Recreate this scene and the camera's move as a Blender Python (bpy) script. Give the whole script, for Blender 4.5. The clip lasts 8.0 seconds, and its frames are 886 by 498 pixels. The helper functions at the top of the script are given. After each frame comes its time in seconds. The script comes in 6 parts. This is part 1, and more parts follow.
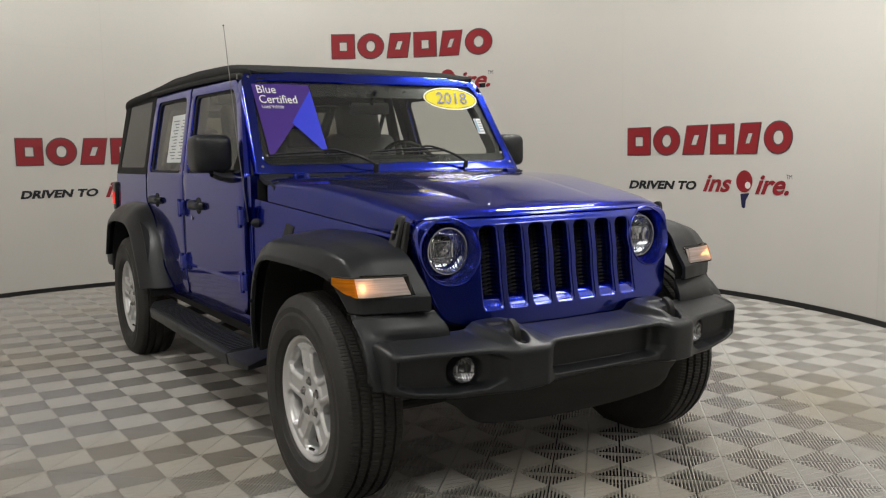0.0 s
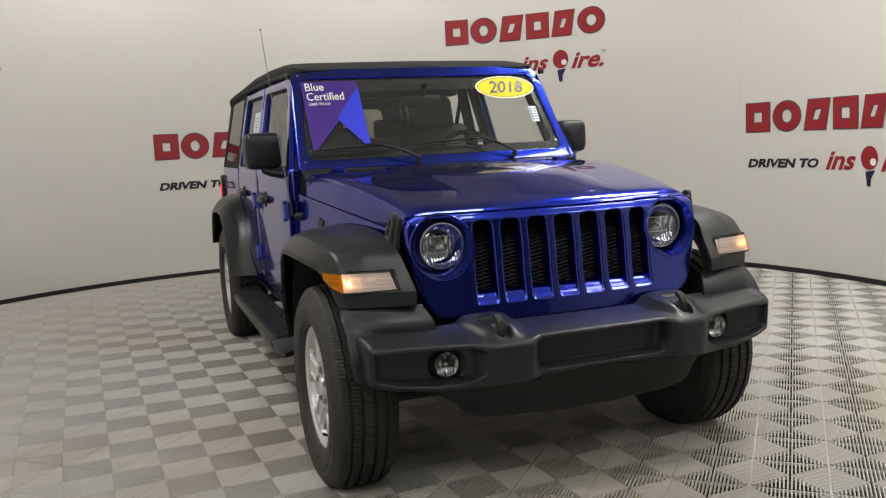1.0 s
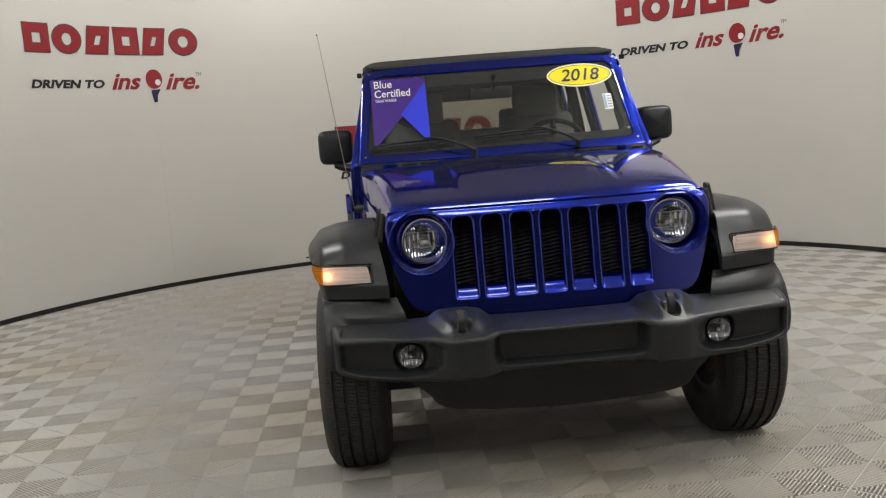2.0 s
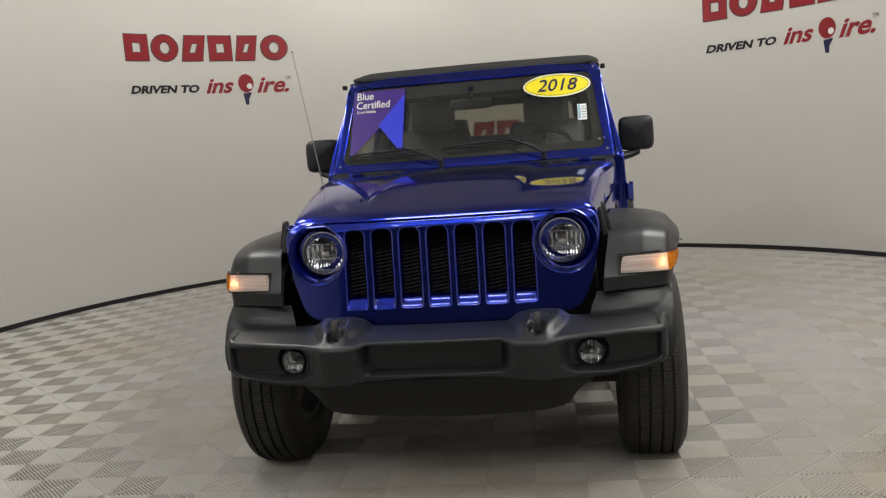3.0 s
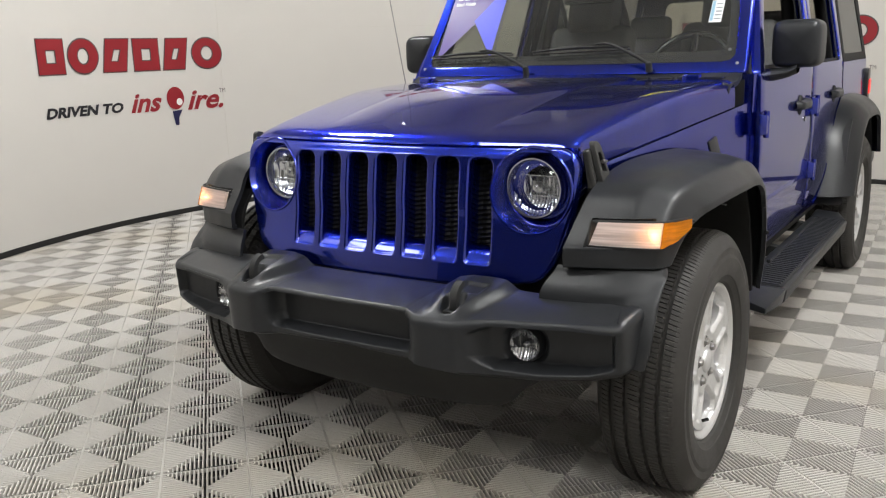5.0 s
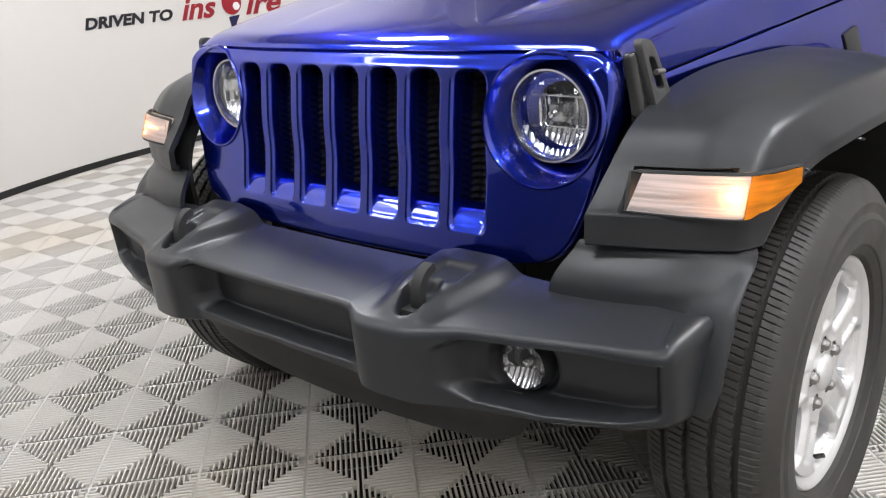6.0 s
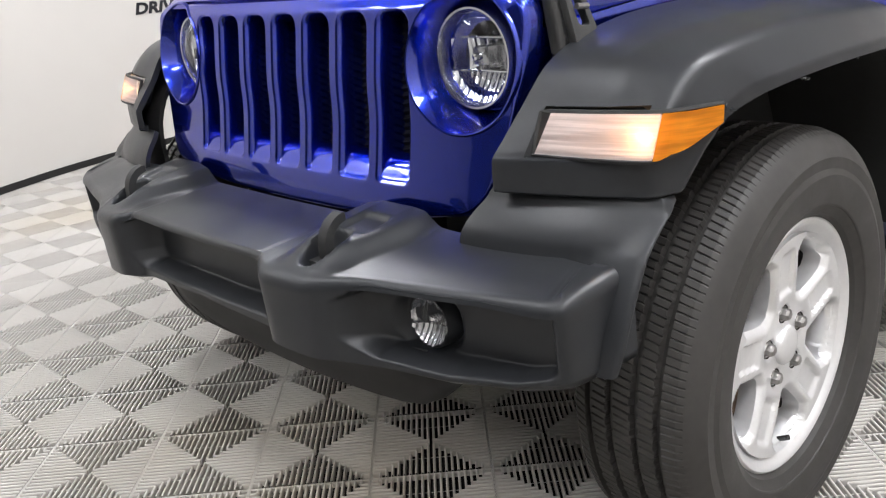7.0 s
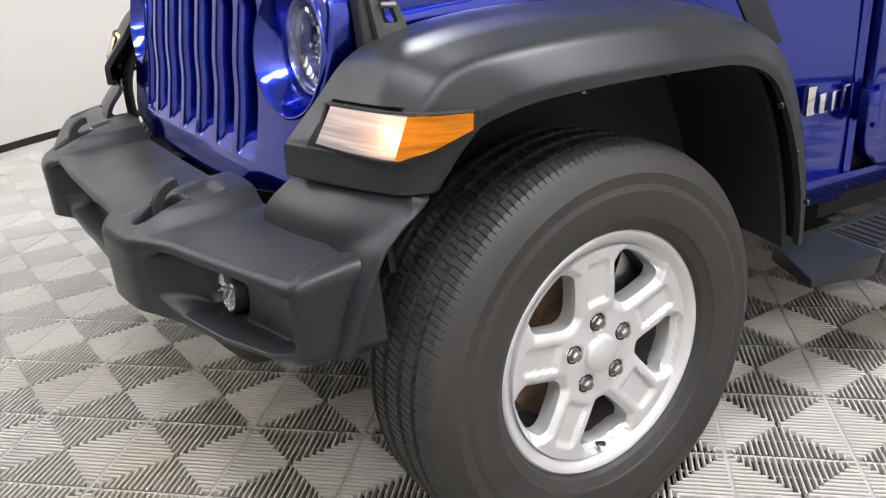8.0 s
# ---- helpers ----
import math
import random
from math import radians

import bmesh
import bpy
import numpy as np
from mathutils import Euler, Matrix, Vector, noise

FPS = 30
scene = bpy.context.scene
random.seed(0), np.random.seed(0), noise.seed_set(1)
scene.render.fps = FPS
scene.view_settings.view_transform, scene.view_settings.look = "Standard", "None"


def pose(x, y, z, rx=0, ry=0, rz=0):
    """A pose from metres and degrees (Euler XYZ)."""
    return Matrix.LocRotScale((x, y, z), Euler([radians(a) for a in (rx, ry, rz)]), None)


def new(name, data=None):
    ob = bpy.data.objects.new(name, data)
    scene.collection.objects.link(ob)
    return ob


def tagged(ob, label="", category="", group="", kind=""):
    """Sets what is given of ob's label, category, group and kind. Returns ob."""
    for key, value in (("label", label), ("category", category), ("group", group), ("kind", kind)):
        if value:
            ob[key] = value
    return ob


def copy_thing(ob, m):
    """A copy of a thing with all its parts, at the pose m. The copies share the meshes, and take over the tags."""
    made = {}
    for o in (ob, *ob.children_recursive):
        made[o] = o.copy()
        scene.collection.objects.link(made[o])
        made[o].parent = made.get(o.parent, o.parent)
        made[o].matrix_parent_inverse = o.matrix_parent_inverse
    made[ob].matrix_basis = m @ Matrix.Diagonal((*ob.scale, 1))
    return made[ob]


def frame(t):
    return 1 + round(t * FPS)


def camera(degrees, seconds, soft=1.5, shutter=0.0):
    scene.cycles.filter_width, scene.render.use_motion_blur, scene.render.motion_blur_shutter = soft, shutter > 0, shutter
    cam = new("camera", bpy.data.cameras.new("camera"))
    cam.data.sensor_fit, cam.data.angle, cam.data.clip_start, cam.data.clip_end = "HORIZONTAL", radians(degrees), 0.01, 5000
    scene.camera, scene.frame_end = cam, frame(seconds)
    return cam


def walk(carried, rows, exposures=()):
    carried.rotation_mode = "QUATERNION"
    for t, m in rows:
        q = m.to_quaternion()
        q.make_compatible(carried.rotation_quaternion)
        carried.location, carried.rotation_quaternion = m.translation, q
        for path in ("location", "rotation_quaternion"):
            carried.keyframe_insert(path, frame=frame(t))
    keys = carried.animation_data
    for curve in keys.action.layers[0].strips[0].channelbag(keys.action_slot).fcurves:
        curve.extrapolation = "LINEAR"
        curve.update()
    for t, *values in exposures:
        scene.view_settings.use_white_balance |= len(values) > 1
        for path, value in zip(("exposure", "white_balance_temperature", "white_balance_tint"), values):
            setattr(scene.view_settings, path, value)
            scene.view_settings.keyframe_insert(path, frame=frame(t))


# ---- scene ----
cam = camera(54.44, 8.0, soft=1.2)
# seconds, x, y, z, yaw, pitch, roll
PATH = [
    (0, -2.106, -2.954, 1.275, -31.73, -6.14, -0.97),
    (0.5, -1.895, -3.096, 1.289, -27.42, -6.41, -1.63),
    (1, -1.535, -3.269, 1.316, -20.05, -7.18, -2.76),
    (1.2, -1.351, -3.311, 1.296, -16.64, -7.26, -3.02),
    (2.3, -0.235, -3.597, 1.334, 1.81, -7.30, -4.55),
    (2.5, -0.022, -3.600, 1.342, 4.21, -7.22, -4.36),
    (3, 0.533, -3.620, 1.342, 9.04, -7.16, -4.34),
    (3.5, 1.018, -3.499, 1.330, 14.83, -8.23, -4.53),
    (4, 1.406, -3.247, 1.322, 22.17, -8.39, -4.50),
    (4.5, 1.620, -2.869, 1.317, 29.14, -10.99, -2.67),
    (4.7, 1.614, -2.739, 1.320, 30.75, -11.49, -2.05),
    (6, 1.349, -1.633, 1.224, 41.93, -18.77, -4.42),
    (6.5, 1.382, -1.505, 1.120, 45.21, -18.40, -4.53),
    (7, 1.515, -1.399, 1.097, 47.65, -18.47, -5.15),
    (7.5, 1.734, -1.280, 1.116, 51.09, -20.04, -3.40),
    (8, 1.922, -0.995, 1.122, 57.45, -20.32, -2.20),
]
ROWS = []
for t, x, y, z, yaw, pitch, roll in PATH:
    turn = pose(0, 0, 0, 0, 0, yaw) @ pose(0, 0, 0, 90 + pitch) @ pose(0, 0, 0, 0, 0, roll)
    ROWS.append((t, Matrix.Translation((x, y, z)) @ turn))
walk(cam, ROWS, exposures=[(0.0, -0.78, 6500, 10), (0.5, -0.84, 6500, 10), (1.0, -0.60, 6500, 10), (2.5, -0.74, 6500, 10), (3.5, -0.76, 6500, 10), (4.0, -0.54, 6480, 10), (4.5, -0.40, 6450, 10), (6.0, 0.20, 6060, 14), (7.0, 0.22, 6060, 14), (8.0, 0.26, 6060, 14)])

# ---------------------------------------------------------------- world and lights
world = bpy.data.worlds.new("world")
scene.world = world
world.use_nodes = True
world.node_tree.nodes["Background"].inputs[0].default_value = (0.9, 0.92, 1.0, 1)
world.node_tree.nodes["Background"].inputs[1].default_value = 0.02

CEILING = 3.7
CX, CY, RADIUS = -0.204, 2.099, 4.272      # centre and radius of the round wall
# ceiling lamps out of view; the first three pairs are added to light the wall
PANELS = [(a * s, r, w, l, d) for s in (-1, 1) for a, r, w, l, d in ((18, 3.4, 24.0, 1.6, 0.3), (50, 3.4, 18.0, 1.6, 0.3), (82, 3.4, 14.0, 1.4, 0.3), (118, 2.5, 96.0, 0.6, 0.6), (146, 4.3, 20.0, 0.6, 0.6), (152, 6.0, 46.0, 1.2, 1.2))]
# added, unseen: two to brighten the car's left side, one the bumper's top
PANELS += [(112, 2.95, 24.0, 0.6, 0.6), (136, 4.0, 44.0, 0.9, 0.9), (180, 3.85, 40.0, 1.5, 0.6)]
PANELS += [(a * s, r, 9.0, 0.22, 0.22) for s in (-1, 1) for a, r in ((165, 6.0), (172, 7.4))]      # small downlights by the entrance


# ---------------------------------------------------------------- materials
def principled(name, base, rough=0.5, metal=0.0, coat=0.0, coat_rough=0.03, ior=1.5):
    m = bpy.data.materials.new(name)
    m.use_nodes = True
    b = m.node_tree.nodes["Principled BSDF"]
    b.inputs["Base Color"].default_value = (*base, 1)
    b.inputs["Roughness"].default_value = rough
    b.inputs["Metallic"].default_value = metal
    b.inputs["Coat Weight"].default_value = coat
    b.inputs["Coat Roughness"].default_value = coat_rough
    b.inputs["IOR"].default_value = ior
    return m


def grain(m, scale, amount, base, spread, bump=0.0, bump_scale=None, distance=0.001, rough=None):
    """Colour variation at two scales, relief and uneven gloss."""
    t = m.node_tree
    b = t.nodes["Principled BSDF"]
    co = t.nodes.new("ShaderNodeTexCoord")
    n1 = t.nodes.new("ShaderNodeTexNoise")
    n2 = t.nodes.new("ShaderNodeTexNoise")
    for n, s in ((n1, scale), (n2, scale * 9)):
        n.inputs["Scale"].default_value = s
        n.inputs["Detail"].default_value = 4
        t.links.new(co.outputs["Object"], n.inputs["Vector"])
    add = t.nodes.new("ShaderNodeMath")
    add.operation = "MULTIPLY_ADD"
    add.inputs[1].default_value = 0.6
    t.links.new(n1.outputs[0], add.inputs[0])
    half = t.nodes.new("ShaderNodeMath")
    half.operation = "MULTIPLY"
    half.inputs[1].default_value = 0.4
    t.links.new(n2.outputs[0], half.inputs[0])
    t.links.new(half.outputs[0], add.inputs[2])
    ramp = t.nodes.new("ShaderNodeValToRGB")
    ramp.color_ramp.elements[0].position = 0.5 - amount
    ramp.color_ramp.elements[1].position = 0.5 + amount
    ramp.color_ramp.elements[0].color = (*[c * (1 - spread) for c in base], 1)
    ramp.color_ramp.elements[1].color = (*[min(1, c * (1 + spread)) for c in base], 1)
    t.links.new(add.outputs[0], ramp.inputs[0])
    t.links.new(ramp.outputs[0], b.inputs["Base Color"])
    if rough:
        mr = t.nodes.new("ShaderNodeMapRange")
        mr.inputs[1].default_value, mr.inputs[2].default_value = 0.35, 0.65
        mr.inputs[3].default_value, mr.inputs[4].default_value = rough
        t.links.new(n1.outputs[0], mr.inputs[0])
        t.links.new(mr.outputs[0], b.inputs["Roughness"])
    if bump:
        n3 = t.nodes.new("ShaderNodeTexNoise")
        n3.inputs["Scale"].default_value = bump_scale or scale * 40
        n3.inputs["Detail"].default_value = 3
        t.links.new(co.outputs["Object"], n3.inputs["Vector"])
        bp = t.nodes.new("ShaderNodeBump")
        bp.inputs["Strength"].default_value = bump
        bp.inputs["Distance"].default_value = distance
        t.links.new(n3.outputs[0], bp.inputs["Height"])
        t.links.new(bp.outputs[0], b.inputs["Normal"])
    return m


def glowing(name, base, glow, strength, rough=0.2):
    m = principled(name, base, rough)
    b = m.node_tree.nodes["Principled BSDF"]
    b.inputs["Emission Color"].default_value = (*glow, 1)
    b.inputs["Emission Strength"].default_value = strength
    return m


def glass(name, tint, ior=1.45, rough=0.0, film_mix=0.0):
    """Thin clear pane: sees straight through, with mirror gloss by Fresnel and a thin pale film."""
    m = bpy.data.materials.new(name)
    m.use_nodes = True
    t = m.node_tree
    t.nodes.remove(t.nodes["Principled BSDF"])
    out = t.nodes["Material Output"]
    clear, shine, mix, facing, power, gloss = (t.nodes.new("ShaderNode" + k) for k in ("BsdfTransparent", "BsdfGlossy", "MixShader", "LayerWeight", "Math", "Math"))
    clear.inputs[0].default_value = (*tint, 1)
    shine.inputs[1].default_value = rough
    facing.inputs[0].default_value = 0.5
    power.operation, gloss.operation = "POWER", "MULTIPLY_ADD"
    power.inputs[1].default_value = 5.0
    gloss.inputs[1].default_value = 0.9
    gloss.inputs[2].default_value = ((ior - 1) / (ior + 1)) ** 2 * 1.6
    t.links.new(facing.outputs["Facing"], power.inputs[0])
    t.links.new(power.outputs[0], gloss.inputs[0])
    t.links.new(gloss.outputs[0], mix.inputs[0])
    t.links.new(clear.outputs[0], mix.inputs[1])
    t.links.new(shine.outputs[0], mix.inputs[2])
    # thin uneven pale film mixed over the pane
    film, veil, n = (t.nodes.new("ShaderNode" + k) for k in ("BsdfDiffuse", "MixShader", "TexNoise"))
    film.inputs[0].default_value = (0.62, 0.63, 0.60, 1)
    n.inputs["Scale"].default_value = 2.5
    amount = t.nodes.new("ShaderNodeMath")
    amount.operation = "MULTIPLY"
    amount.inputs[1].default_value = film_mix * 2
    t.links.new(n.outputs[0], amount.inputs[0])
    t.links.new(amount.outputs[0], veil.inputs[0])
    t.links.new(mix.outputs[0], veil.inputs[1])
    t.links.new(film.outputs[0], veil.inputs[2])
    t.links.new(veil.outputs[0], out.inputs[0])
    return m


def lamp_lens(name, base, through_tint, scale_x, scale_z):
    """Moulded lamp cover: lets light through, with level streaks and gloss."""
    m = bpy.data.materials.new(name)
    m.use_nodes = True
    t = m.node_tree
    b, out = t.nodes["Principled BSDF"], t.nodes["Material Output"]
    co, mp, n, r, bp, tr, clear, mix, mix2 = (t.nodes.new("ShaderNode" + k) for k in ("TexCoord", "Mapping", "TexNoise", "ValToRGB", "Bump", "BsdfTranslucent", "BsdfTransparent", "MixShader", "MixShader"))
    mp.inputs["Scale"].default_value = (scale_x, scale_x, scale_z)
    n.inputs["Scale"].default_value = 1.0
    n.inputs["Detail"].default_value = 3
    r.color_ramp.elements[0].position, r.color_ramp.elements[1].position = 0.36, 0.62
    r.color_ramp.elements[0].color = (*[c * 0.45 for c in base], 1)
    r.color_ramp.elements[1].color = (*base, 1)
    bp.inputs["Strength"].default_value = 0.5
    bp.inputs["Distance"].default_value = 0.0012
    b.inputs["Roughness"].default_value = 0.12
    tr.inputs[0].default_value = (*through_tint, 1)
    clear.inputs[0].default_value = (*through_tint, 1)
    mix.inputs[0].default_value = 0.5
    mix2.inputs[0].default_value = 0.22
    t.links.new(co.outputs["Object"], mp.inputs[0])
    t.links.new(mp.outputs[0], n.inputs["Vector"])
    t.links.new(n.outputs[0], r.inputs[0])
    t.links.new(n.outputs[0], bp.inputs["Height"])
    t.links.new(r.outputs[0], b.inputs["Base Color"])
    t.links.new(bp.outputs[0], b.inputs["Normal"])
    t.links.new(bp.outputs[0], tr.inputs["Normal"])
    t.links.new(b.outputs[0], mix.inputs[1])
    t.links.new(tr.outputs[0], mix.inputs[2])
    t.links.new(mix.outputs[0], mix2.inputs[1])
    t.links.new(clear.outputs[0], mix2.inputs[2])
    t.links.new(mix2.outputs[0], out.inputs[0])
    return m


def car_paint():
    m = principled("blue metallic paint", (0.006, 0.010, 0.26), 0.24, 0.95, coat=1.0, coat_rough=0.03)
    t = m.node_tree
    b = t.nodes["Principled BSDF"]
    b.inputs["Specular Tint"].default_value = (0.35, 0.35, 0.8, 1)
    b.inputs["Coat IOR"].default_value = 1.65
    co = t.nodes.new("ShaderNodeTexCoord")
    v = t.nodes.new("ShaderNodeTexVoronoi")
    v.inputs["Scale"].default_value = 900
    t.links.new(co.outputs["Object"], v.inputs["Vector"])
    r = t.nodes.new("ShaderNodeValToRGB")
    r.color_ramp.elements[0].color = (0.005, 0.009, 0.14, 1)
    r.color_ramp.elements[1].color = (0.013, 0.040, 0.52, 1)
    t.links.new(v.outputs["Color"], r.inputs[0])
    t.links.new(r.outputs[0], b.inputs["Base Color"])
    n = t.nodes.new("ShaderNodeTexNoise")
    n.inputs["Scale"].default_value = 60
    t.links.new(co.outputs["Object"], n.inputs["Vector"])
    bp = t.nodes.new("ShaderNodeBump")
    bp.inputs["Strength"].default_value = 0.03
    bp.inputs["Distance"].default_value = 0.0005
    t.links.new(n.outputs[0], bp.inputs["Height"])
    t.links.new(bp.outputs[0], b.inputs["Coat Normal"])
    return m


def random_tone(m, spread):
    """Lets alike pieces differ a little by Object Info's Random."""
    t = m.node_tree
    b = t.nodes["Principled BSDF"]
    src = b.inputs["Base Color"].links[0].from_socket
    info = t.nodes.new("ShaderNodeObjectInfo")
    mr = t.nodes.new("ShaderNodeMapRange")
    mr.inputs[3].default_value, mr.inputs[4].default_value = 1 - spread, 1 + spread
    t.links.new(info.outputs["Random"], mr.inputs[0])
    hsv = t.nodes.new("ShaderNodeHueSaturation")
    t.links.new(src, hsv.inputs["Color"])
    t.links.new(mr.outputs[0], hsv.inputs["Value"])
    t.links.new(hsv.outputs[0], b.inputs["Base Color"])
    return m


def stained(m, scale, tint):
    """Broad warm stains over neighbouring tiles, by place in the room."""
    t = m.node_tree
    b = t.nodes["Principled BSDF"]
    src = b.inputs["Base Color"].links[0].from_socket
    geo, n, r, mul = (t.nodes.new("ShaderNode" + k) for k in ("NewGeometry", "TexNoise", "ValToRGB", "Mix"))
    n.inputs["Scale"].default_value = scale
    n.inputs["Detail"].default_value = 5
    r.color_ramp.elements[0].position, r.color_ramp.elements[1].position = 0.50, 0.70
    r.color_ramp.elements[0].color = (1, 1, 1, 1)
    r.color_ramp.elements[1].color = (*tint, 1)
    mul.data_type, mul.blend_type = "RGBA", "MULTIPLY"
    mul.inputs["Factor"].default_value = 1.0
    t.links.new(geo.outputs["Position"], n.inputs["Vector"])
    t.links.new(n.outputs[0], r.inputs[0])
    t.links.new(src, mul.inputs["A"])
    t.links.new(r.outputs[0], mul.inputs["B"])
    t.links.new(mul.outputs["Result"], b.inputs["Base Color"])
    return m


PAINT = car_paint()
PLASTIC = grain(principled("black moulded plastic", (0.01,) * 3, 0.4), 6, 0.2, (0.0165, 0.0176, 0.0196), 0.2, 0.25, 900, 0.0005, (0.32, 0.40))
PLASTIC.node_tree.nodes["Principled BSDF"].inputs["Specular IOR Level"].default_value = 0.32
GLOSS_BLACK = grain(principled("smooth black plastic", (0.02,) * 3, 0.22), 8, 0.2, (0.018,) * 3, 0.2)
MATTE_BLACK = grain(principled("matte black", (0.012,) * 3, 0.7), 8, 0.2, (0.012,) * 3, 0.3)
MESH_BLACK = grain(principled("black mesh plastic", (0.005,) * 3, 0.5), 8, 0.2, (0.005,) * 3, 0.3)
MESH_BLACK.node_tree.nodes["Principled BSDF"].inputs["Specular IOR Level"].default_value = 0.15
RUBBER = grain(principled("tyre rubber", (0.022,) * 3, 0.62), 7, 0.2, (0.025, 0.0230, 0.0208), 0.35, 0.3, 500, 0.0006, (0.5, 0.7))
ALLOY = grain(principled("silver painted alloy", (0.62,) * 3, 0.36, 0.72, coat=0.5, coat_rough=0.10), 10, 0.2, (0.73, 0.73, 0.735), 0.05)
LATCH = grain(principled("dark grey rubber", (0.06,) * 3, 0.5), 12, 0.2, (0.03, 0.03, 0.029), 0.2, 0.3, 700)
CHROME = principled("chrome", (0.85,) * 3, 0.06, 1.0)
STEEL = grain(principled("bare steel", (0.35,) * 3, 0.35, 1.0), 20, 0.2, (0.32, 0.31, 0.3), 0.2)
RUST = grain(principled("rusty iron", (0.2, 0.12, 0.07), 0.7, 0.3), 18, 0.2, (0.2, 0.13, 0.08), 0.4, 0.4, 200)
FABRIC = grain(principled("black soft top cloth", (0.02,) * 3, 0.85), 5, 0.2, (0.014, 0.014, 0.0138), 0.25, 0.4, 1400, 0.0008)
SEAT = grain(principled("dark grey seat cloth", (0.03,) * 3, 0.9), 12, 0.2, (0.09, 0.09, 0.088), 0.25, 0.4, 900)
PANE = glass("windscreen glass", (0.74, 0.77, 0.73), 1.62, 0.0, 0.024)
REAR_PANE = glass("rear window plastic", (0.40, 0.38, 0.32), 1.4)
SIDE_PANE = glass("side window glass", (0.42, 0.42, 0.38))
SOFT_PANE = glass("tinted plastic window", (0.22, 0.21, 0.19), 1.4, 0.05)
LENS = glass("lamp lens", (0.95, 0.96, 0.97), 1.5)
REFLECTOR = principled("lamp reflector", (0.68, 0.69, 0.71), 0.14, 1.0)
FOG_BOWL = principled("fog lamp reflector", (0.52, 0.52, 0.53), 0.24, 1.0)
# silver of the wheel's barrel, with the shade inside put into its colour
SHADED_ALLOY = grain(principled("alloy in painted shade", (0.08,) * 3, 0.6, 0.2), 14, 0.2, (0.085, 0.08, 0.075), 0.3)
# unseen south wall's colour, near black to cut light on the car's front
PLAIN = grain(principled("near-black unseen wall", (0.4,) * 3, 0.7), 0.5, 0.25, (0.05, 0.049, 0.048), 0.06, 0.1, 180)
WALL = grain(principled("cream painted wall", (0.62, 0.59, 0.55), 0.55), 0.5, 0.25, (0.64, 0.615, 0.575), 0.02, 0.1, 180, 0.001, (0.5, 0.62))
CEIL = grain(principled("grey ceiling paint", (0.25,) * 3, 0.8), 0.6, 0.2, (0.55, 0.545, 0.53), 0.02, 0.1, 120)
SKIRT = grain(principled("black skirting", (0.012,) * 3, 0.5), 4, 0.2, (0.012,) * 3, 0.3)
TILE = stained(random_tone(grain(principled("grey plastic floor tile", (0.4,) * 3, 0.42), 3, 0.25, (0.50, 0.478, 0.445), 0.05, 0.1, 300, 0.0004, (0.40, 0.56)), 0.03), 0.8, (0.95, 0.90, 0.80))
UNDER = grain(principled("dark subfloor", (0.03,) * 3, 0.9), 3, 0.2, (0.012, 0.011, 0.01), 0.3)
RED = principled("red vinyl", (0.28, 0.012, 0.02), 0.4)
GREY_EDGE = principled("grey vinyl", (0.09, 0.07, 0.07), 0.4)
BLACK_VINYL = principled("black vinyl", (0.012, 0.012, 0.016), 0.4)
NAVY = principled("navy vinyl", (0.012, 0.012, 0.06), 0.4)
WHITE = principled("white vinyl", (0.8, 0.79, 0.76), 0.45)
YELLOW = principled("yellow vinyl", (0.85, 0.72, 0.01), 0.75)
PURPLE = principled("purple vinyl", (0.055, 0.022, 0.20), 0.35)
BLUE_VINYL = principled("bright blue vinyl", (0.035, 0.05, 0.62), 0.35)
PAPER = principled("white paper", (0.78, 0.8, 0.8), 0.6)
INK = principled("grey print", (0.25, 0.27, 0.28), 0.6)
AMBER = lamp_lens("amber lens", (0.95, 0.40, 0.008), (1.0, 0.48, 0.015), 10, 180)
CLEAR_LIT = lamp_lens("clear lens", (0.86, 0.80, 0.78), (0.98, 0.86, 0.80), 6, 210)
LAMP_BOWL = principled("lamp bowl", (0.82, 0.78, 0.76), 0.3, 0.6)
BULB = glowing("signal bulb", (1, 0.8, 0.5), (1.0, 0.55, 0.20), 80.0)
TAIL = glowing("lit red lens", (0.35, 0.01, 0.01), (1.0, 0.03, 0.02), 1.2)
LED = glowing("led panel", (0.9, 0.9, 0.9), (1.0, 0.965, 0.90), 3.0)


# ---------------------------------------------------------------- mesh helpers
def finish(bm, angle=38):
    bmesh.ops.recalc_face_normals(bm, faces=bm.faces)
    for f in bm.faces:
        f.smooth = True
    lim = radians(angle)
    for e in bm.edges:
        if len(e.link_faces) == 2 and e.calc_face_angle(0) > lim:
            e.smooth = False


def part(name, bm, material, parent=None, label="", angle=38):
    """Links a bmesh as one mesh object under a thing or a part."""
    finish(bm, angle)
    me = bpy.data.meshes.new(name)
    bm.to_mesh(me)
    bm.free()
    me.materials.append(material)
    ob = new(name, me)
    if parent:
        ob.parent = parent
        ob.matrix_parent_inverse = parent.matrix_world.inverted()
    if label:
        ob["label"] = label
    return ob


def thing(name, label, category, group="", kind="", at=(0, 0, 0)):
    ob = new(name)
    ob.location = at
    bpy.context.view_layer.update()
    return tagged(ob, label, category, group, kind)


def box(bm, lo, hi, bevel=0.0, segs=2):
    lo, hi = Vector(lo), Vector(hi)
    g = bmesh.ops.create_cube(bm, size=1, matrix=Matrix.Translation((lo + hi) / 2) @ Matrix.Diagonal((*(hi - lo), 1)))
    if bevel:
        es = list({e for v in g["verts"] for e in v.link_edges})
        bmesh.ops.bevel(bm, geom=es, offset=bevel, segments=segs, profile=0.6, affect="EDGES")
    return bm


